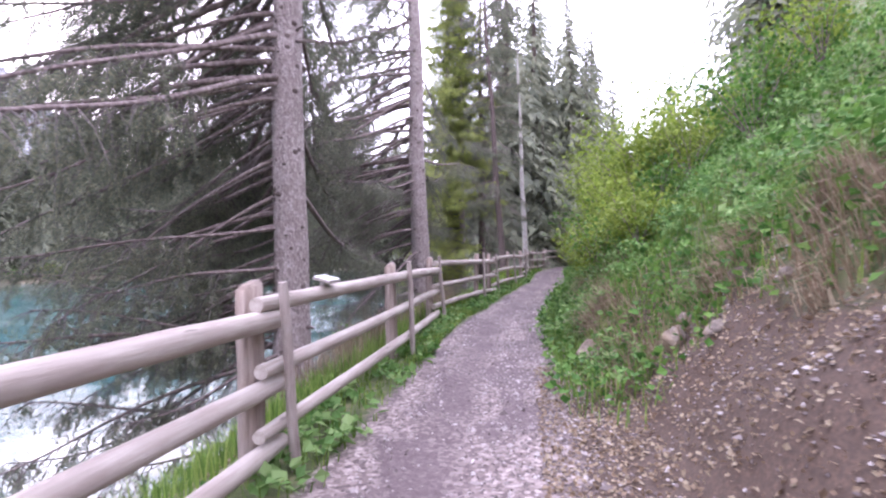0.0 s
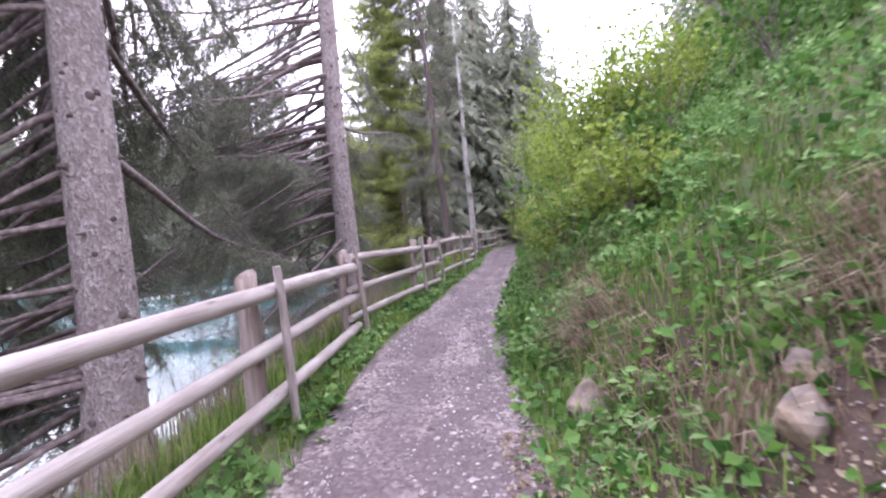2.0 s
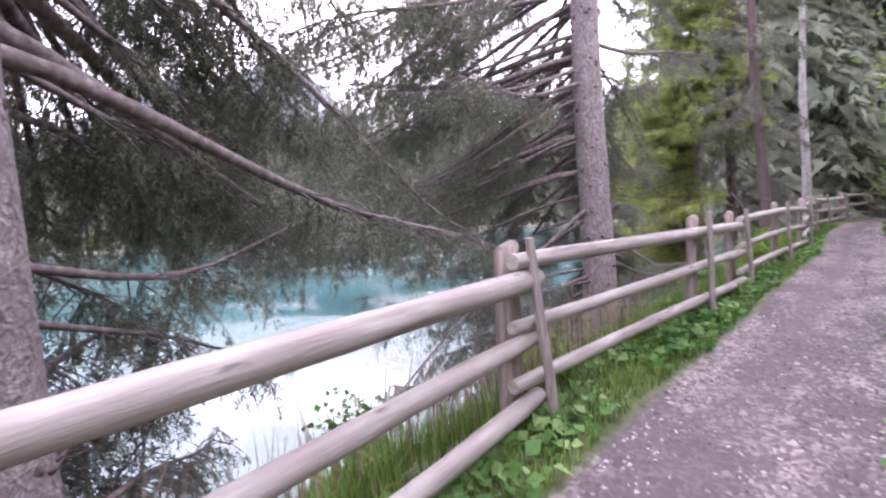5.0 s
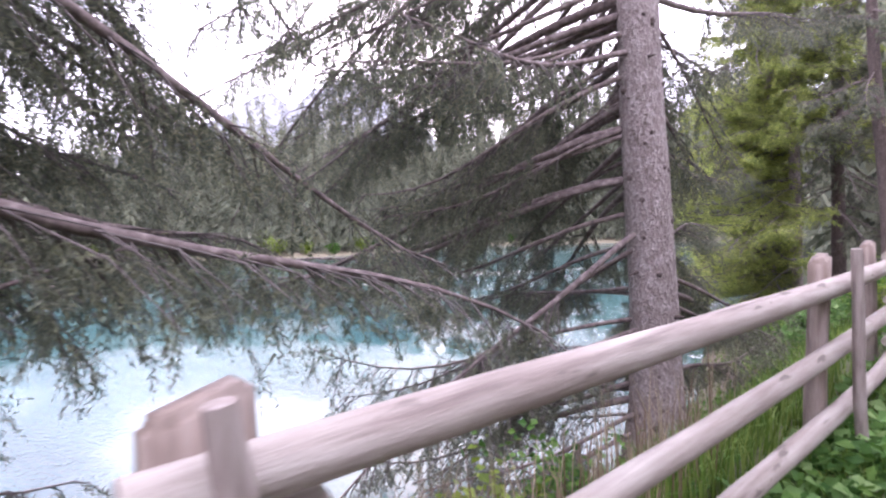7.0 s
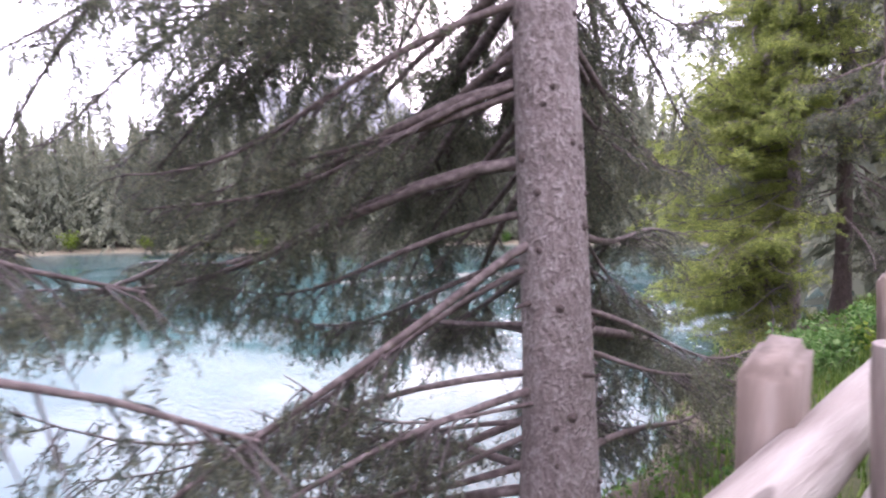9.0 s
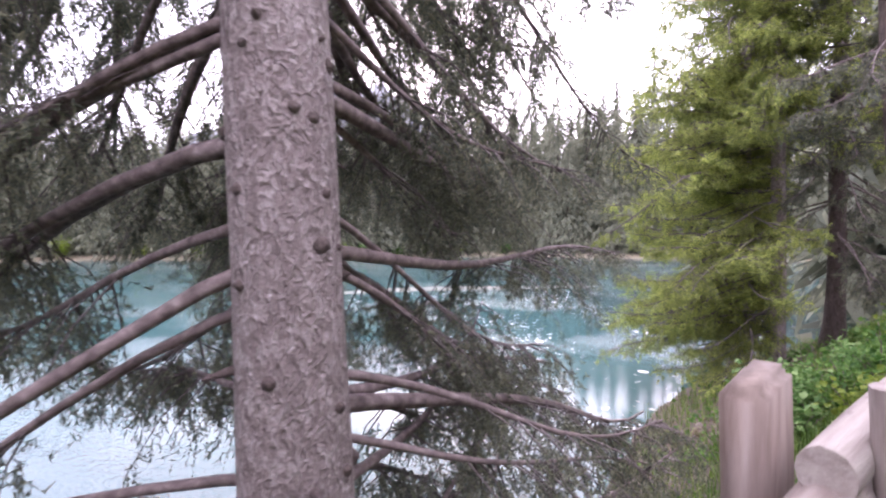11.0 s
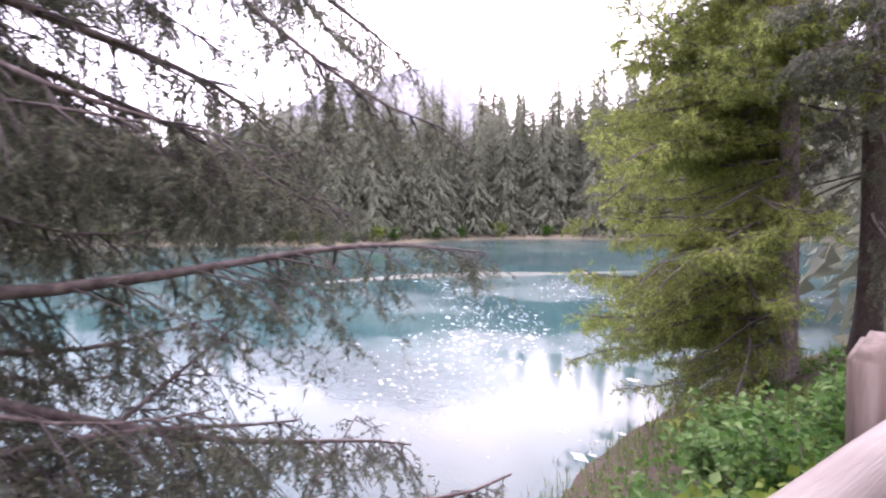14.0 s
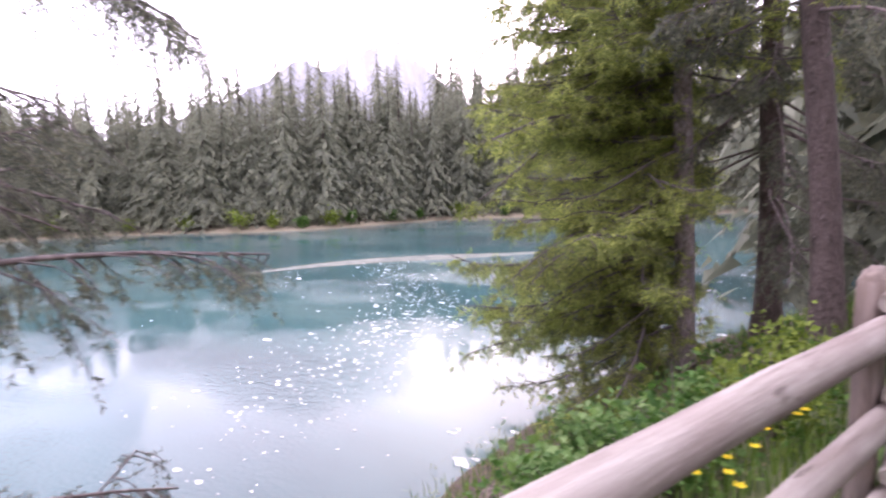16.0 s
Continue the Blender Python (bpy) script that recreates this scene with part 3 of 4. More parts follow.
# ---------------------------------------------------------------- spruces
def limb_curve(start, az, length, slope, tipup, rng, n=12):
    t = np.linspace(0, 1, n)
    bend = rng.normal(0, 0.22)
    a = az + bend * t * 1.5 + 0.05 * np.sin(t * 7 + rng.uniform(0, 6))
    h = length * t
    z = 0.10 * h + (slope - 0.10) * length * t ** 1.25 + tipup * length * t ** 2.6 + 0.045 * length * np.sin(t * 6 + rng.uniform(0, 6)) * t
    x = np.cumsum(np.cos(a) * np.gradient(h))
    y = np.cumsum(np.sin(a) * np.gradient(h))
    P = np.stack([x - x[0], y - y[0], z], 1)
    return P + np.asarray(start)


def spruce(name, label, at, height, radius, lean, rng, limbs, mat, bark, twig_mat=TWIG, spray=1.0, hang=0.8, count=16, size=0.05, stubs=40, bare=0.35, wide=0.0055, twigs_on=True, z_top=None):
    """A spruce: tapered trunk with knots, bare limbs as parts, side twigs and needles as the crown.
    limbs: rows of height, azimuth in degrees (0 = +x), length, slope, rise of the tip."""
    tree = thing(name, label, "tree", at)
    t = np.linspace(0, 1, 26)
    zz = -0.5 + (height + 0.5) * t ** 1.15
    up = np.maximum(zz, 0)
    axis = np.stack([lean[0] * up + 0.03 * np.sin(zz * 0.9), lean[1] * up + 0.03 * np.cos(zz * 0.7), zz], 1)
    R = radius * (1 - 0.86 * t ** 1.3) + radius * 0.45 * np.exp(-np.maximum(zz, 0) / 0.45)
    parts, knots = [tube(axis, R, 24, 0.025, rng)], []
    for _ in range(stubs):
        h = rng.uniform(0.4, min(9, height * 0.6))
        az = rng.uniform(0, 2 * np.pi)
        c = np.array([np.interp(h, zz, axis[:, 0]), np.interp(h, zz, axis[:, 1]), h])
        r = np.interp(h, zz, R)
        o = np.array([np.cos(az), np.sin(az), rng.uniform(-0.3, 0.3)])
        ln = rng.uniform(0.010, 0.03) if rng.random() < 0.88 else rng.uniform(0.06, 0.16)
        kr = rng.uniform(0.5, 1.35)
        knots.append(tube([c + o * r * 0.85, c + o * (r + 0.002), c + o * (r + ln * 0.6), c + o * (r + ln)], [0.045 * kr, 0.032 * kr, 0.018 * kr, 0.008 * kr], 7, 0.2, rng))
    v, f = join(parts)
    piece("trunk", v, f, bark, tree)
    for v, f in knots:
        piece("knot", v, f, BARK_DARK, tree)
    tw_parts, P_all, D_all, L_all = [], [], [], []
    for h, az, length, slope, tip in limbs:
        c = np.array([np.interp(h, zz, axis[:, 0]), np.interp(h, zz, axis[:, 1]), h])
        C = limb_curve(c, radians(az), length, slope, tip, rng)
        r0 = (0.012 + 0.007 * length) * rng.uniform(0.75, 1.2)
        v, f = tube(C, r0 * (1 - 0.82 * np.linspace(0, 1, len(C))), 7, 0.06, rng)
        if bare > 0:
            piece("limb", v, f, LIMB, tree)
        else:
            tw_parts.append((v, f))
        m = int((9 + 9 * length) * spray)
        s = rng.uniform(bare, 1.0, m)
        k = s * (len(C) - 1)
        lo = np.minimum(k.astype(int), len(C) - 2)
        B = C[lo] + (C[lo + 1] - C[lo]) * (k - lo)[:, None]
        dirn = (C[lo + 1] - C[lo]) / np.linalg.norm(C[lo + 1] - C[lo], axis=1)[:, None]
        side = np.cross(dirn, [0, 0, 1.0]) * rng.choice([-1, 1], m)[:, None]
        out = dirn * rng.uniform(0.2, 0.9, m)[:, None] + side * rng.uniform(0.4, 1.0, m)[:, None]
        out[:, 2] -= rng.uniform(0.0, hang, m)
        out /= np.linalg.norm(out, axis=1)[:, None]
        ln = rng.uniform(0.25, 0.8, m) * np.clip(1.25 - s * 0.7, 0.3, 1) * (0.5 + 0.14 * length)
        for b, o, q in zip(B, out, ln):
            e = b + o * q
            e[2] -= 0.25 * q * hang
            if twigs_on:
                tw_parts.append(tube([b, b + o * q * 0.55, e], [0.009, 0.006, 0.003], 3, caps=False))
            kk = max(3, int(q * 17))
            u = rng.uniform(0.1, 1.0, kk)[:, None]
            base = b + (e - b) * u
            dd = o * 0.6 + rng.normal(0, 0.5, (kk, 3))
            dd[:, 2] -= hang * rng.uniform(0.4, 1.4, kk)
            dd /= np.linalg.norm(dd, axis=1)[:, None]
            P_all.append(base)
            D_all.append(dd)
            L_all.append(rng.uniform(0.10, 0.30, kk))
    if tw_parts:
        v, f = join(tw_parts)
        tagged(piece("branchwork", v, f, twig_mat, tree), kind="stuff")
    if P_all:
        v, f = needles(np.concatenate(P_all), np.concatenate(D_all), np.concatenate(L_all), rng, count, size, wide)
        tagged(piece("crown", v, f, mat, tree, smooth=False), kind="stuff")
    return tree


def whorls(rng, z0, z1, step, length_of, az_range, slope, tip, per=3):
    out = []
    z = z0
    while z < z1:
        for _ in range(per):
            out.append((z + rng.uniform(-0.2, 0.2), rng.uniform(*az_range), length_of(z) * rng.uniform(0.75, 1.15), slope(z) + rng.normal(0, 0.17), tip + rng.normal(0, 0.06)))
        z += step * rng.uniform(0.8, 1.2)
    return out


def base_at(x, y):
    return (x, y, float(ground_z(x, y)))


rng = np.random.default_rng(21)
# The two big spruces beside the fence: bare dark limbs reach out over the lake.
limbs = whorls(rng, 1.3, 5.2, 0.36, lambda z: 3.0 + 0.2 * z, (112, 232), lambda z: -0.52, 0.24, 3)
limbs += whorls(rng, 3.5, 9.0, 0.55, lambda z: 6.4, (94, 150), lambda z: -0.38, 0.12, 2)
limbs += whorls(rng, 0.8, 2.6, 0.4, lambda z: 3.4, (140, 238), lambda z: -0.30, 0.14, 2)
limbs += whorls(rng, 4.6, 13.0, 0.46, lambda z: 6.4 - 0.2 * z, (100, 245), lambda z: -0.46, 0.16, 5)
limbs += whorls(rng, 0.1, 1.5, 0.28, lambda z: 2.9, (105, 250), lambda z: -0.22, 0.10, 2)
limbs += whorls(rng, 5.5, 12.0, 0.9, lambda z: 2.2, (-60, 60), lambda z: -0.35, 0.12, 1)
spruce("spruce_tree", "tall spruce with grey-pink knotty bark beside the fence", base_at(-2.2, 7.05), 19, 0.275, (0.004, 0.012), rng, limbs, NEEDLE_GREY, BARK, spray=1.1, hang=0.9, stubs=150, bare=0.30)
limbs = whorls(rng, 0.9, 5.5, 0.34, lambda z: 3.6 + 0.1 * z, (110, 245), lambda z: -0.50, 0.20, 2)
limbs += whorls(rng, 1.6, 6.0, 0.42, lambda z: 2.8, (48, 110), lambda z: -0.66, 0.22, 1)
limbs += whorls(rng, 2.0, 6.5, 0.85, lambda z: 4.8, (76, 112), lambda z: -0.50, 0.16, 1)
limbs += whorls(rng, 3.6, 9.0, 0.55, lambda z: 7.0, (115, 205), lambda z: -0.36, 0.12, 2)
limbs += whorls(rng, 4.8, 13.5, 0.55, lambda z: 6.6 - 0.25 * z, (98, 245), lambda z: -0.44, 0.14, 3)
limbs += whorls(rng, 4.4, 8.5, 1.3, lambda z: 4.0, (66, 112), lambda z: -0.30, 0.10, 1)
limbs += whorls(rng, 0.6, 2.3, 0.5, lambda z: 4.3, (82, 104), lambda z: -0.34, 0.14, 1)
limbs += whorls(rng, 2.9, 6.2, 0.75, lambda z: 5.2, (82, 98), lambda z: -0.28, 0.10, 1)
limbs += whorls(rng, 0.3, 1.6, 0.3, lambda z: 2.8, (85, 250), lambda z: -0.30, 0.16, 2)
spruce("spruce_tree", "tall spruce with scaly bark and low limbs drooping over the lake", base_at(-0.9, 15.25), 20, 0.30, (-0.02, 0.0), rng, limbs, NEEDLE_GREY, BARK, spray=1.1, hang=0.9, stubs=150, bare=0.30)
# Bright green spruces by the shore, foliage down to the ground.
for x, y, hgt, rad, az0, az1, low in ((0.25, 27.5, 20, 0.17, 105, 240, 2.9), (-0.45, 27.8, 22, 0.20, 70, 292, 3.3)):
    limbs = whorls(rng, 0.9, 6.0, 0.40, lambda z: low, (az0, az1), lambda z: -0.28, 0.16, 4)
    limbs += whorls(rng, 5.6, hgt - 1, 0.46, lambda z: max(0.5, 3.2 * (1 - (z / hgt) ** 1.3)), (0, 360), lambda z: -0.25, 0.14, 6)
    spruce("spruce_tree", "bushy green spruce with fresh needles on the shore", base_at(x, y), hgt, rad, (0, 0), rng, limbs, NEEDLE_GREEN, BARK, spray=0.95, hang=0.4, count=22, size=0.07, stubs=14, bare=0.0, wide=0.0065)
limbs = whorls(rng, 2.6, 18, 0.55, lambda z: 2.4, (0, 360), lambda z: -0.55, 0.10, 4)
spruce("spruce_tree", "dark spruce with hanging grey foliage on the shore", base_at(1.3, 28.8), 20, 0.2, (0, 0), rng, limbs, NEEDLE_GREY, BARK_DARK, spray=0.9, hang=1.0, count=12, size=0.07, stubs=8, wide=0.008)
limbs = whorls(rng, 4.0, 14, 0.7, lambda z: 1.8, (0, 360), lambda z: -0.35, 0.1, 3)
spruce("spruce_tree", "slim dark spruce behind the fence", base_at(2.3, 26.0), 19, 0.17, (-0.06, 0.0), rng, limbs, NEEDLE_GREY, BARK_DARK, spray=0.9, count=8, size=0.08, wide=0.014)
spruce("dead_tree", "bare pale dead trunk behind the fence", base_at(4.0, 31.2), 15, 0.17, (-0.03, 0.0), rng, [], NEEDLE_GREY, BARK_DEAD, stubs=25)


v, f = tube([(0, 0, -0.5), (0.05, 0, 2.5), (0.0, 0.1, 5.5)], [0.10, 0.08, 0.03], 8)
dead = thing("dead_tree", "bare pale dead trunk standing on the far shore", "tree", base_at(-48.0, 72.4))
piece("trunk", v, f, BARK_DEAD, dead)


def far_conifer(rng, hgt, dense=1.0):
    """A distant spruce: trunk and a ragged cone of drooping boughs."""
    V, F, k = [], [], 0
    n = int(54 * dense)
    for w in range(n):
        f = w / (n - 1)
        z = hgt * (0.06 + 0.93 * f)
        L = hgt * 0.165 * min(1, 1.25 * (1 - f)) ** 0.8 + 0.12
        m = int(12 - 6 * f)
        for b in range(m):
            a = rng.uniform(0, 2 * np.pi)
            ll = L * rng.uniform(0.6, 1.15)
            o = np.array([np.cos(a), np.sin(a), 0])
            s = np.array([-np.sin(a), np.cos(a), 0])
            dz = rng.uniform(-0.95, -0.45) * ll
            p0 = np.array([0, 0, z + 0.15 * ll])
            for q in range(9):
                u0 = (q + rng.random()) / 9
                c0 = p0 + o * ll * u0 + np.array([0, 0, dz * u0])
                w = ll * 0.16 * (1.15 - 0.6 * u0)
                out = o * w * rng.uniform(0.2, 1.0) + s * w * rng.uniform(-1.1, 1.1) + np.array([0, 0, -w * rng.uniform(0.5, 1.5)])
                across = np.cross(out, o + rng.normal(0, 0.4, 3))
                across = across / (np.linalg.norm(across) + 1e-6) * w * 0.36
                V += [c0 - across, c0 + across, c0 + out * 1.5]
                F.append((k, k + 1, k + 2))
                k += 3
    return np.array(V), np.array(F)


meshes = []
for k in range(6):
    v, f = far_conifer(rng, 14.0)
    me_c = mesh_of("crown", v, f, NEEDLE_HAZED)
    v, f = tube([(0, 0, -0.6), (0, 0, 6), (0, 0, 13.0)], [0.2, 0.14, 0.01], 6)
    meshes.append((me_c, mesh_of("trunk", v, f, BARK_DARK, True)))


def background_tree(x, y, s, label, group):
    me_c, me_t = meshes[rng.integers(0, 6)]
    tree = thing("spruce_tree", label, "tree", (x, y, float(ground_z(x, y))), group)
    tree.scale = (s * rng.uniform(1.0, 1.5), s * rng.uniform(1.0, 1.5), s)
    tree.rotation_euler = (0, 0, rng.uniform(0, 6.28))
    for nm, me in (("crown", me_c), ("trunk", me_t)):
        o = new(nm, me)
        o.parent = tree


def shore_ring(az):
    return 70 + 4 * np.sin(az * 5) + 3 * np.sin(az * 11 + 1) + (max(az - 1.1, 0) * 22)


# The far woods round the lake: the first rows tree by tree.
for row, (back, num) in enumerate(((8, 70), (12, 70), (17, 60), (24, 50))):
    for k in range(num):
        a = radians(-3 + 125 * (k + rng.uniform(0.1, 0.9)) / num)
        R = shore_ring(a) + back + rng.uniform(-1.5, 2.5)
        background_tree(2 - np.sin(a) * R, 16 + np.cos(a) * R, rng.uniform(0.95, 1.45) * (1 + 0.09 * row) * (1.30 - 0.30 * min(max((a - 0.35) / 0.6, 0), 1)), "distant spruce on the far lake shore, haze greyed into its green", "far shore woods")
# Woods ahead along the path and on the hill.
for x, y, s in ((3.5, 38, 1.9), (6, 42, 2.0), (9.2, 45, 1.9), (11.5, 46, 1.7), (15, 52, 1.6), (4, 50, 2.0), (7.4, 48, 2.1), (8.6, 40.8, 1.5), (10.4, 43.2, 1.4), (19, 48, 1.3), (22, 55, 1.3), (10, 56, 1.9), (27, 50, 1.2), (13.5, 22.5, 1.0), (16.5, 24.0, 1.1), (15, 60, 1.3), (6.0, 37.5, 0.9), (20, 62, 1.3), (30, 58, 1.3), (16, 54, 1.2), (24, 46, 1.1), (26, 12, 1.2), (22, -8, 1.2), (14, -18, 1.2), (-8, -14, 1.1), (-4, -20, 1.2), (4, -24, 1.2)):
    background_tree(x, y, s, "tall spruce in the woods beside the path", "woods along the path")


# ---------------------------------------------------------------- hillside and verge plants
def scatter(rng, n, d0, d1, y0, y1, power=1.0):
    y = rng.uniform(y0, y1, n)
    d = d0 + (d1 - d0) * rng.random(n) ** power
    x = smooth_fence(y) + d
    return np.stack([x, y, ground_z(x, y)], 1), d


def clumped(P, rng, s, cut):
    w = wave(P[:, 0], P[:, 1], s, 3.3) + 0.6 * wave(P[:, 0], P[:, 1], s * 2.3, 1.2)
    return P[w + rng.normal(0, 0.35, len(P)) > cut]


def stuff(name, vf, mat, label, category):
    ob = piece(name, *vf, mat, smooth=False)
    return tagged(ob, label, category, kind="stuff")


rng = np.random.default_rng(33)


def not_soil(P, rng):
    d = P[:, 0] - smooth_fence(P[:, 1])
    w = np.exp(-((P[:, 1] - 1.9) / 2.5) ** 2) * np.clip((3.9 - d) / 0.8, 0, 1) * (d > 1.2)
    return P[rng.random(len(P)) > w * 1.3]


P1, _ = scatter(rng, 26000, 1.95, 4.2, -2, 30)
P2, _ = scatter(rng, 26000, 3.8, 11.0, -3, 40)
P3, _ = scatter(rng, 9000, 0.0, 0.40, 0, 30)
P3 = P3[rng.random(len(P3)) > np.clip((8.5 - P3[:, 1]) / 5, 0, 0.8)]
P4, _ = scatter(rng, 9000, -3.0, 0.0, -2, 32, 0.6)
P6, _ = scatter(rng, 9000, -1.7, -0.05, 3.5, 15)
P6 = clumped(P6, rng, 1.7, -0.1)
P5, _ = scatter(rng, 8000, -6.5, -0.1, 17.5, 31)
P5 = clumped(P5, rng, 1.0, 0.1)
G = not_soil(np.concatenate([P1, P2, P3, P4, P5, P6]), rng)
g_off = G[:, 0] - smooth_fence(G[:, 1])
tall = np.where(g_off < -0.15, 0.34, np.where(g_off < 0.6, 0.13, 0.26))
stuff("grass", blades(G, rng, tall, 0.006, 0.7), GRASS, "green grass on the verge, bank and hillside", "grass")
B1, _ = scatter(rng, 2600, -1.6, -0.25, 5.0, 13.0)
B1 = clumped(B1, rng, 2.1, 0.25)
stuff("tall_grass", blades(B1, rng, 0.75, 0.004, 0.35), GRASS_DRY, "tall pale dry grass stalks on the bank behind the fence", "grass")
D1, _ = scatter(rng, 9000, 2.35, 3.3, -2, 26)
D2, _ = scatter(rng, 15000, 3.2, 9.0, -2, 34)
D = np.concatenate([D1, clumped(D2, rng, 0.9, 0.5)])
D = not_soil(clumped(D, rng, 1.3, 0.25), rng)
stuff("dry_grass", blades(D, rng, 0.32, 0.005, 1.3, (-0.6, -0.1, 0)), GRASS_DRY, "dry brown grass hanging over the cut bank", "grass")
O1, _ = scatter(rng, 5200, 3.25, 3.75, 0.0, 5.6)
O2, _ = scatter(rng, 5200, 2.5, 2.9, 4.5, 13.0)
O1, O2 = clumped(O1, rng, 2.2, 0.1), clumped(O2, rng, 1.9, 0.45)
O3, _ = scatter(rng, 9000, 2.75, 3.0, 4.2, 14.0)
O3 = clumped(O3, rng, 1.6, 0.5)
O3[:, 2] += 0.12
stuff("dry_grass", blades(O3, rng, -0.42, 0.005, 0.5, (0.55, 0, 0)), GRASS_DRY, "dead grass and roots hanging down the cut bank", "grass")
stuff("dry_grass", blades(np.concatenate([O1, O2]), rng, 0.26, 0.005, 1.7, (-0.9, -0.1, 0)), GRASS_DRY, "matted brown grass hanging over bare soil", "grass")
U1, _ = scatter(rng, 16000, 1.7, 4.0, -1.5, 5.6)
U2, _ = scatter(rng, 9000, -6.0, -0.6, 18, 32)
U3, _ = scatter(rng, 6000, -3.2, -0.6, 0, 18)
U1 = np.concatenate([U1, U2, U3])
U1[:, 2] += 0.01
stuff("leaf_litter", leaves(U1, rng, 0.035, 0.0, 0.4), GRASS_DRY, "dead leaves and chips on the bare soil and bank", "litter")
H1, _ = scatter(rng, 26000, 1.85, 3.6, -1, 30)
H2, _ = scatter(rng, 60000, 3.0, 9.5, -2, 38)
H3, _ = scatter(rng, 15000, -0.05, 0.42, -1, 30)
H3 = H3[rng.random(len(H3)) > np.clip((7 - H3[:, 1]) / 5, 0, 0.65)]
H4, _ = scatter(rng, 9000, -3.2, 0.0, 0, 30)
H5, _ = scatter(rng, 9000, -5.5, -0.1, 17.5, 31, 0.7)
H = np.concatenate([H1, H2, clumped(H5, rng, 1.1, 0.0), clumped(H3, rng, 1.4, 0.0), clumped(H4, rng, 1.0, 0.2)])
H = not_soil(clumped(H, rng, 0.7, -0.35), rng)
high = np.where(H[:, 0] - smooth_fence(H[:, 1]) < 0.6, 0.13, 0.36)
H[:, 2] += rng.uniform(0.02, 1.0, len(H)) * rng.random(len(H)) ** 0.5 * high * (0.55 + 0.75 * np.clip(wave(H[:, 0], H[:, 1], 2.4, 0.3) + 0.4, 0, 1.6))
stuff("herbs", leaves(H, rng, 0.085), LEAF, "broad-leaved green herbs covering the hillside", "undergrowth")
W1, _ = scatter(rng, 4200, -0.15, 0.38, 2, 24)
W1 = clumped(W1, rng, 2.6, 0.1)
W1[:, 2] += rng.uniform(0.02, 0.12, len(W1))
stuff("weeds", leaves(W1, rng, 0.10, 0.3, 0.42), LEAF_PALE, "pale leafy weeds along the foot of the fence", "undergrowth")
K1, _ = scatter(rng, 1700, 2.0, 8.0, 0, 30)
K1 = not_soil(clumped(K1, rng, 0.8, -0.1), rng)
fronds = []
for q in K1:
    for _ in range(5):
        a = rng.uniform(0, 6.28)
        o = np.array([np.cos(a), np.sin(a), 0.0])
        u = np.linspace(0.15, 1, 8)[:, None]
        L = rng.uniform(0.22, 0.45)
        fronds.append(q + o * L * u + np.array([0, 0, 1.0]) * (0.38 * L * np.sin(u * 2.6) + 0.10))
F = np.concatenate(fronds)
F = F + rng.normal(0, 0.02, F.shape)
stuff("ferns", leaves(F, rng, 0.075, 0.2, 0.28), LEAF_PALE, "pale green fern fronds among the herbs", "undergrowth")


def shrub(at, size, mat, rng, label, n_stem=9, leaf=0.07, fill=260):
    """A bush: arching stems from one root, leaves in clumps along them."""
    bush = thing("shrub", label, "shrub", at)
    stems, pts = [], []
    for _ in range(n_stem):
        a, tilt = rng.uniform(0, 6.28), rng.uniform(0.1, 0.75)
        L = size * rng.uniform(0.6, 1.15)
        t = np.linspace(0, 1, 7)[:, None]
        o = np.array([np.cos(a), np.sin(a), 0])
        C = o * L * tilt * t ** 1.3 + np.array([0, 0, L]) * t * (1 - 0.25 * tilt * t) + rng.normal(0, 0.02 * L, (7, 3)) * t
        stems.append(tube(C, 0.004 + 0.010 * size * (1 - t[:, 0]) * 0.6, 5))
        m = fill // n_stem
        k = rng.uniform(0.25, 1, m) ** 0.7 * 6
        lo = np.minimum(k.astype(int), 5)
        pts.append(C[lo] + (C[lo + 1] - C[lo]) * (k - lo)[:, None] + rng.normal(0, 0.13 * size, (m, 3)))
    v, f = join(stems)
    tagged(piece("stem", v, f, LIMB, bush), kind="stuff")
    v, f = leaves(np.concatenate(pts), rng, leaf)
    tagged(piece("foliage", v, f, mat, bush, smooth=False), kind="stuff")


for k in range(46):
    y = rng.uniform(7.5, 34)
    d = rng.uniform(3.0, 8.5)
    x = float(smooth_fence(y)) + d
    shrub(base_at(x, y), rng.uniform(0.8, 1.8), LEAF_YELLOW if rng.random() < 0.65 else LEAF, rng, "leafy yellow-green shrub on the hillside", 10, 0.08, 700)
for y, d, s in ((10.5, 2.9, 1.3), (12.2, 2.8, 1.5), (14.0, 2.7, 1.4), (16.2, 2.8, 1.6), (18.5, 2.7, 1.6), (21.0, 2.8, 1.7), (24.0, 2.7, 1.8), (27.5, 2.6, 1.9), (9.0, 3.3, 1.2), (7.6, 3.4, 1.1)):
    shrub(base_at(float(smooth_fence(y)) + d, y), s, LEAF_YELLOW, rng, "bright yellow-green shrub overhanging the path edge", 12, 0.075, 1100)
for y, d, s in ((13, 4.6, 2.6), (15.5, 4.2, 2.8), (18, 4.0, 3.0), (20.5, 3.9, 3.2), (23.5, 3.8, 3.4), (26, 4.2, 3.6), (17, 6.0, 3.0), (21, 5.8, 3.4), (25, 5.8, 3.6), (29, 4.0, 3.6), (31, 5.6, 3.8), (34, 4.2, 4.0), (38, 5.0, 4.2)):
    shrub(base_at(float(smooth_fence(y)) + d, y), s, LEAF_YELLOW, rng, "tall leafy shrub with pale spring leaves on the hillside", 16, 0.11, 2600)
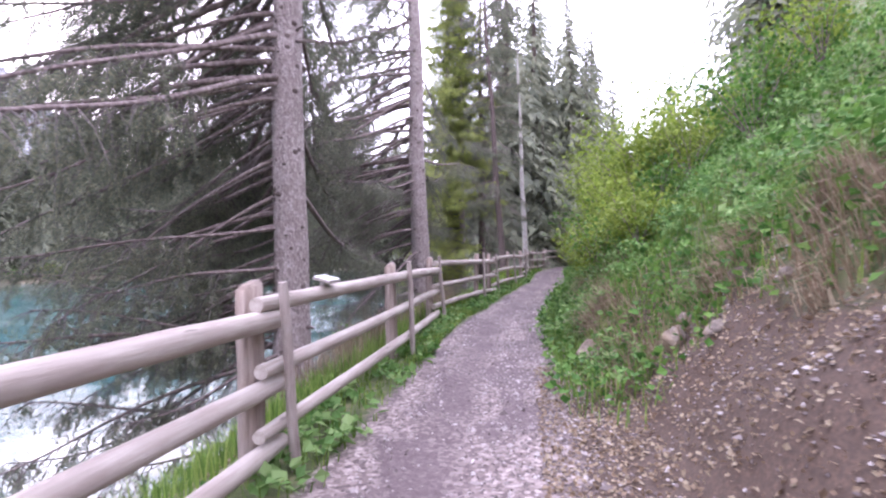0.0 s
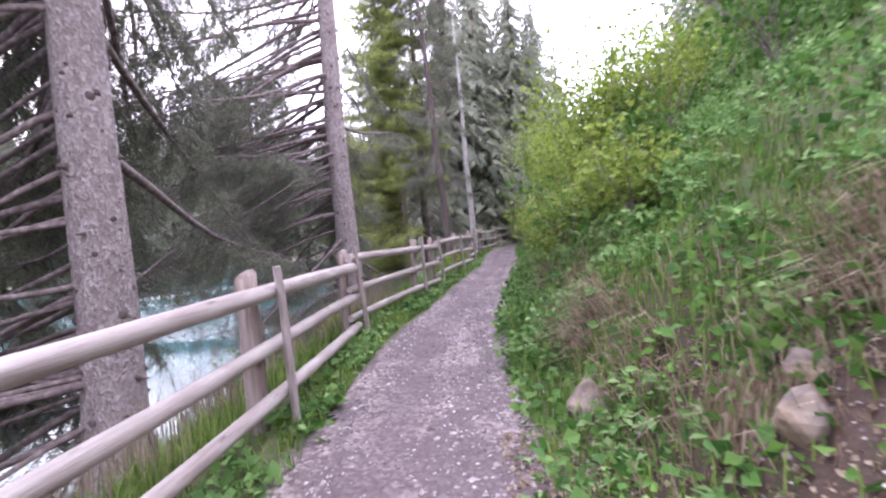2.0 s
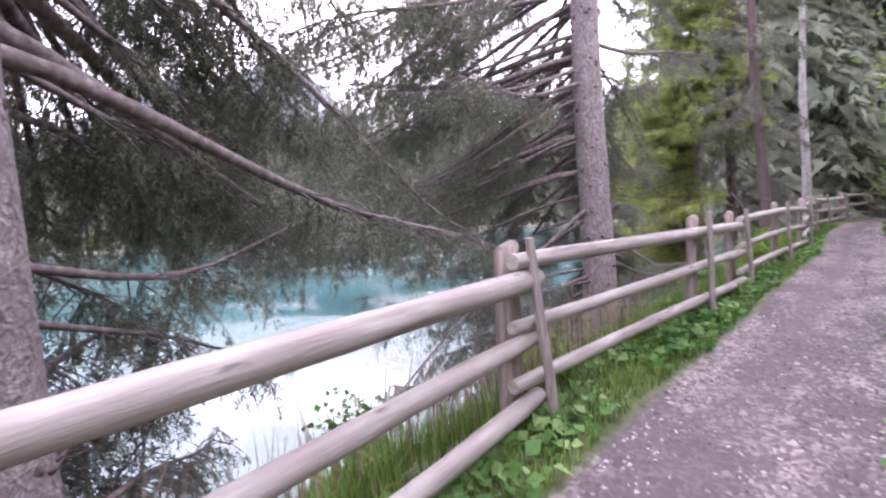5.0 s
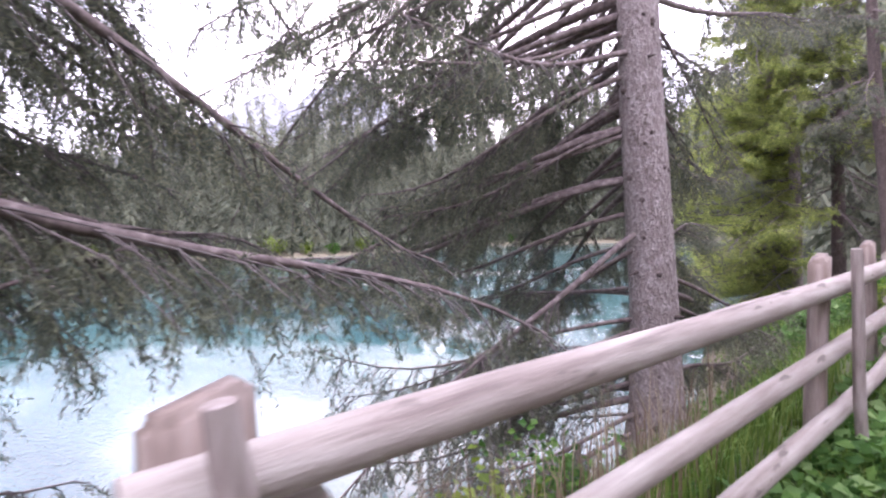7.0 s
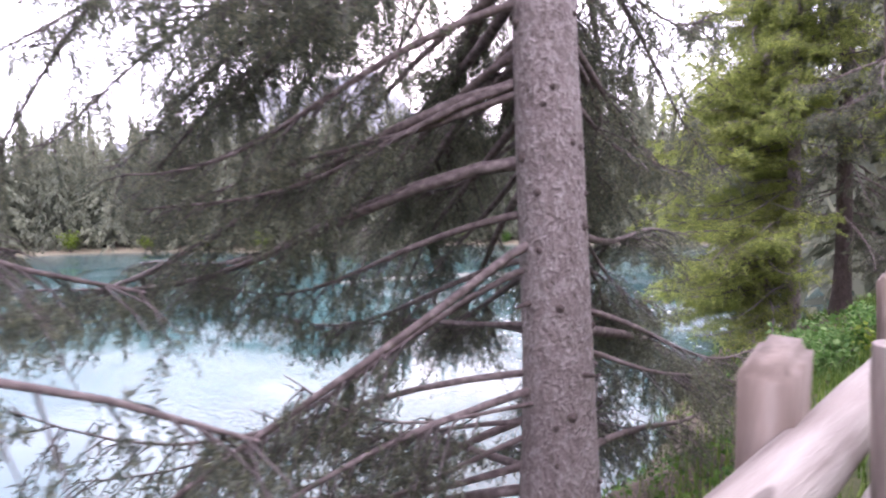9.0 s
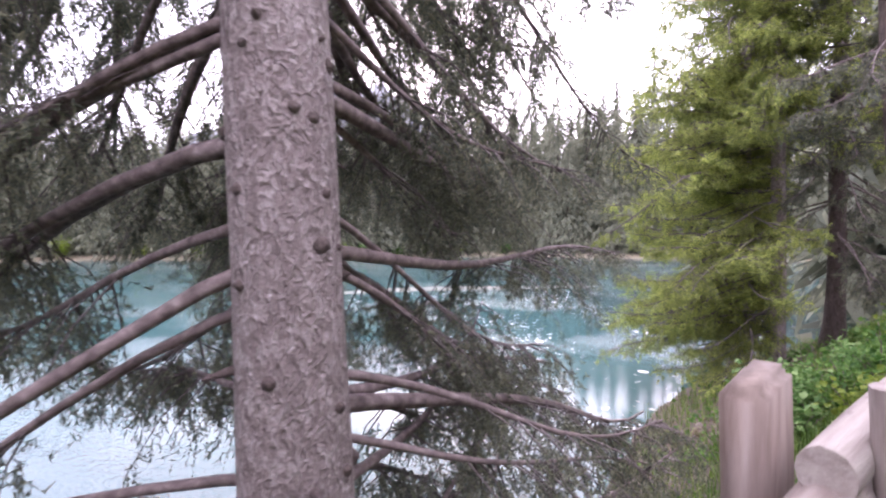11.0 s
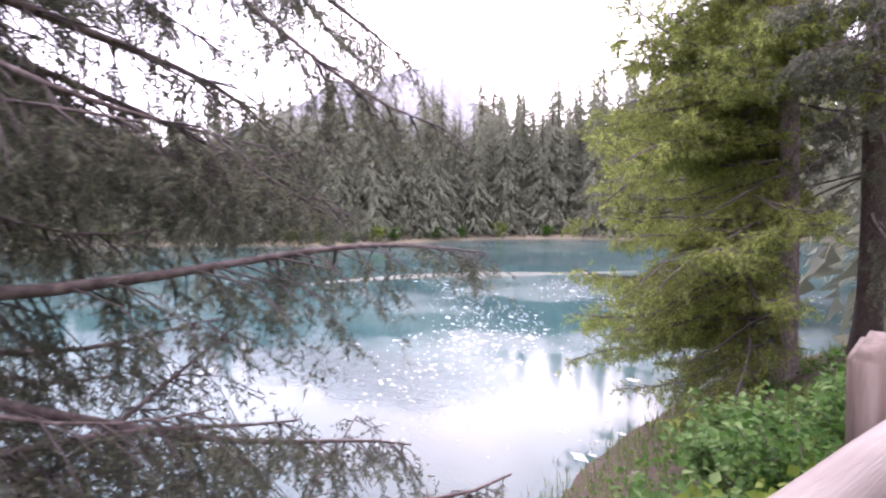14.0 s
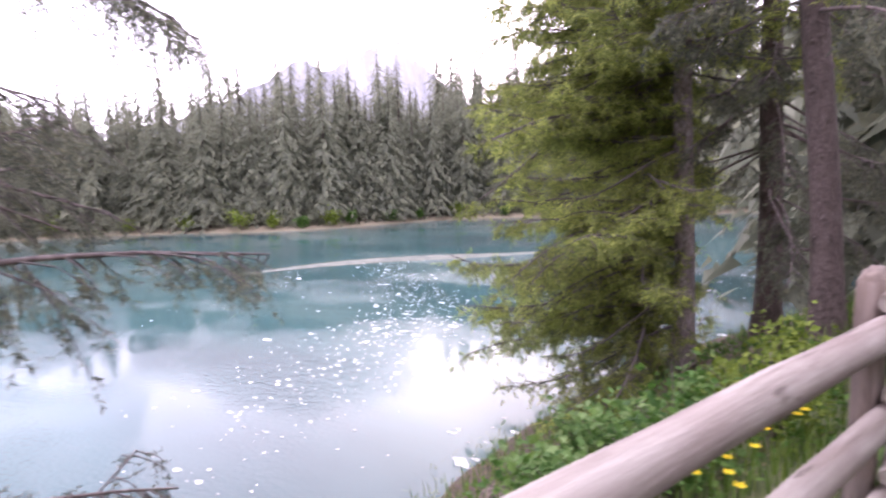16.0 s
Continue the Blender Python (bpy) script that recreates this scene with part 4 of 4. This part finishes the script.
for y, d, s in ((20.6, -1.1, 0.7), (21.6, -1.0, 0.8), (22.4, -0.7, 0.7), (19.4, -0.8, 0.6), (23.6, -0.9, 0.7), (10.8, -0.9, 0.7), (12.0, -1.2, 0.8), (9.4, -1.6, 0.7)):
    shrub(base_at(float(smooth_fence(y)) + d, y), s, LEAF if d < -0.95 else LEAF_YELLOW, rng, "low green bush on the lake bank behind the fence", 9, 0.06, 600)


for y, d, s in ((21.6, -1.7, 0.55), (22.1, -2.3, 0.6), (22.6, -1.9, 0.65), (23.1, -2.5, 0.55), (21.9, -1.2, 0.6), (23.4, -1.5, 0.6), (20.4, -1.6, 0.5), (20.9, -2.2, 0.5)):
    shrub(base_at(float(smooth_fence(y)) + d, y), s, LEAF_PALE, rng, "pale green leafy plant on the lake bank", 10, 0.085, 420)


for a, s in ((58, 2.6), (55, 1.8), (52, 1.4), (49, 2.0), (47, 1.5), (43, 1.7), (40, 1.5), (36, 2.0), (31, 1.6), (63, 2.0), (68, 1.8), (74, 2.4), (80, 2.0)):
    R = shore_ring(radians(a)) + 4.5
    shrub(base_at(2 - math.sin(radians(a)) * R, 16 + math.cos(radians(a)) * R), s, LEAF_YELLOW if s > 1.7 else LEAF, rng, "green bush on the far lake shore below the spruces", 12, 0.28, 420)


# ---------------------------------------------------------------- rocks, gravel, flowers
def rock(at, size, rng, label):
    bm = bmesh.new()
    bmesh.ops.create_icosphere(bm, subdivisions=3, radius=1)
    sd = rng.uniform(0, 50)
    for v in bm.verts:
        nv = noise.noise(v.co * 1.1 + Vector((sd, 0, 0))) * 0.45 + noise.noise(v.co * 2.6 + Vector((0, sd, 0))) * 0.16
        v.co = v.co * (1 + nv)
        v.co = Vector((v.co.x * size[0], v.co.y * size[1], v.co.z * size[2]))
    me = bpy.data.meshes.new("rock")
    bm.to_mesh(me)
    bm.free()
    me.materials.append(ROCK)
    ob = new("rock", me)
    ob.location = at
    ob.rotation_euler = (rng.uniform(-0.2, 0.2), rng.uniform(-0.2, 0.2), rng.uniform(0, 6))
    return tagged(ob, label, "rock")


for x, y, s in ((1.86, 5.6, (0.16, 0.18, 0.17)), (2.25, 4.05, (0.13, 0.10, 0.12)), (2.45, 4.25, (0.11, 0.09, 0.08)), (2.3, 3.4, (0.10, 0.08, 0.05)), (2.7, 3.8, (0.09, 0.09, 0.06)), (2.6, 3.0, (0.07, 0.06, 0.04))):
    rock((x, y, float(ground_z(x, y)) + s[2] * 0.45), s, rng, "brown limestone rock in the bare soil of the bank")
rock((-0.4, 22.6, float(ground_z(-0.4, 22.6)) + 0.04), (0.12, 0.11, 0.13), rng, "grey rock on the lake bank")

# loose gravel on the path and in the bare soil
Q1, _ = scatter(rng, 9000, 0.5, 2.2, -1, 14)
Q2, _ = scatter(rng, 3500, 0.5, 2.2, 14, 30)
Q3, _ = scatter(rng, 2800, 1.8, 4.2, -1.0, 5.2)
Q = np.concatenate([Q1, Q2, Q3])
qd = Q[:, 0] - smooth_fence(Q[:, 1])
Q = Q[rng.random(len(Q)) > 0.85 * np.exp(-((qd - 0.95) / 0.28) ** 2)]
octa = np.array([(1, 0, 0), (0, 1, 0), (-1, 0, 0), (0, -1, 0), (0, 0, 0.7), (0, 0, -0.5)], float)
of = np.array([(0, 1, 4), (1, 2, 4), (2, 3, 4), (3, 0, 4), (1, 0, 5), (2, 1, 5), (3, 2, 5), (0, 3, 5)])
sz = rng.uniform(0.006, 0.02, (len(Q), 1, 3)) * (1 + 1.2 * (rng.random((len(Q), 1, 1)) < 0.06))
ang = rng.uniform(0, 6.28, len(Q))
jit = octa[None] * (1 + rng.uniform(-0.35, 0.35, (len(Q), 6, 3))) * sz
c, s = np.cos(ang)[:, None], np.sin(ang)[:, None]
jit = np.stack([jit[..., 0] * c - jit[..., 1] * s, jit[..., 0] * s + jit[..., 1] * c, jit[..., 2]], -1)
V = (Q[:, None] + jit + np.array([0, 0, 0.003])).reshape(-1, 3)
stuff("gravel", (V, (np.arange(len(Q))[:, None, None] * 6 + of[None]).reshape(-1, 3)), PEBBLE, "loose pale gravel on the path", "gravel")


def flower(at, rng):
    fl = thing("flower", "yellow marsh flower in the grass behind the fence", "flower", at, "yellow flowers")
    v, f = tube([(0, 0, 0), (0.01, 0, 0.16), (0.02, 0.01, 0.30)], [0.004, 0.003, 0.003], 5)
    piece("stem", v, f, LEAF, fl)
    for k in range(5):
        a = k * 1.2566
        o = np.array([np.cos(a), np.sin(a), 0.0])
        s = np.array([-np.sin(a), np.cos(a), 0.0])
        c = np.array([0.02, 0.01, 0.30])
        v = np.array([c, c + o * 0.018 - s * 0.014 + [0, 0, 0.008], c + o * 0.034 + [0, 0, 0.014], c + o * 0.018 + s * 0.014 + [0, 0, 0.008]])
        piece("petal", v, [(0, 1, 2, 3)], YELLOW, fl)


for k in range(12):
    y = 20.3 + rng.uniform(0, 2.2)
    x = float(smooth_fence(y)) - rng.uniform(0.25, 0.8)
    flower(base_at(x, y), rng)
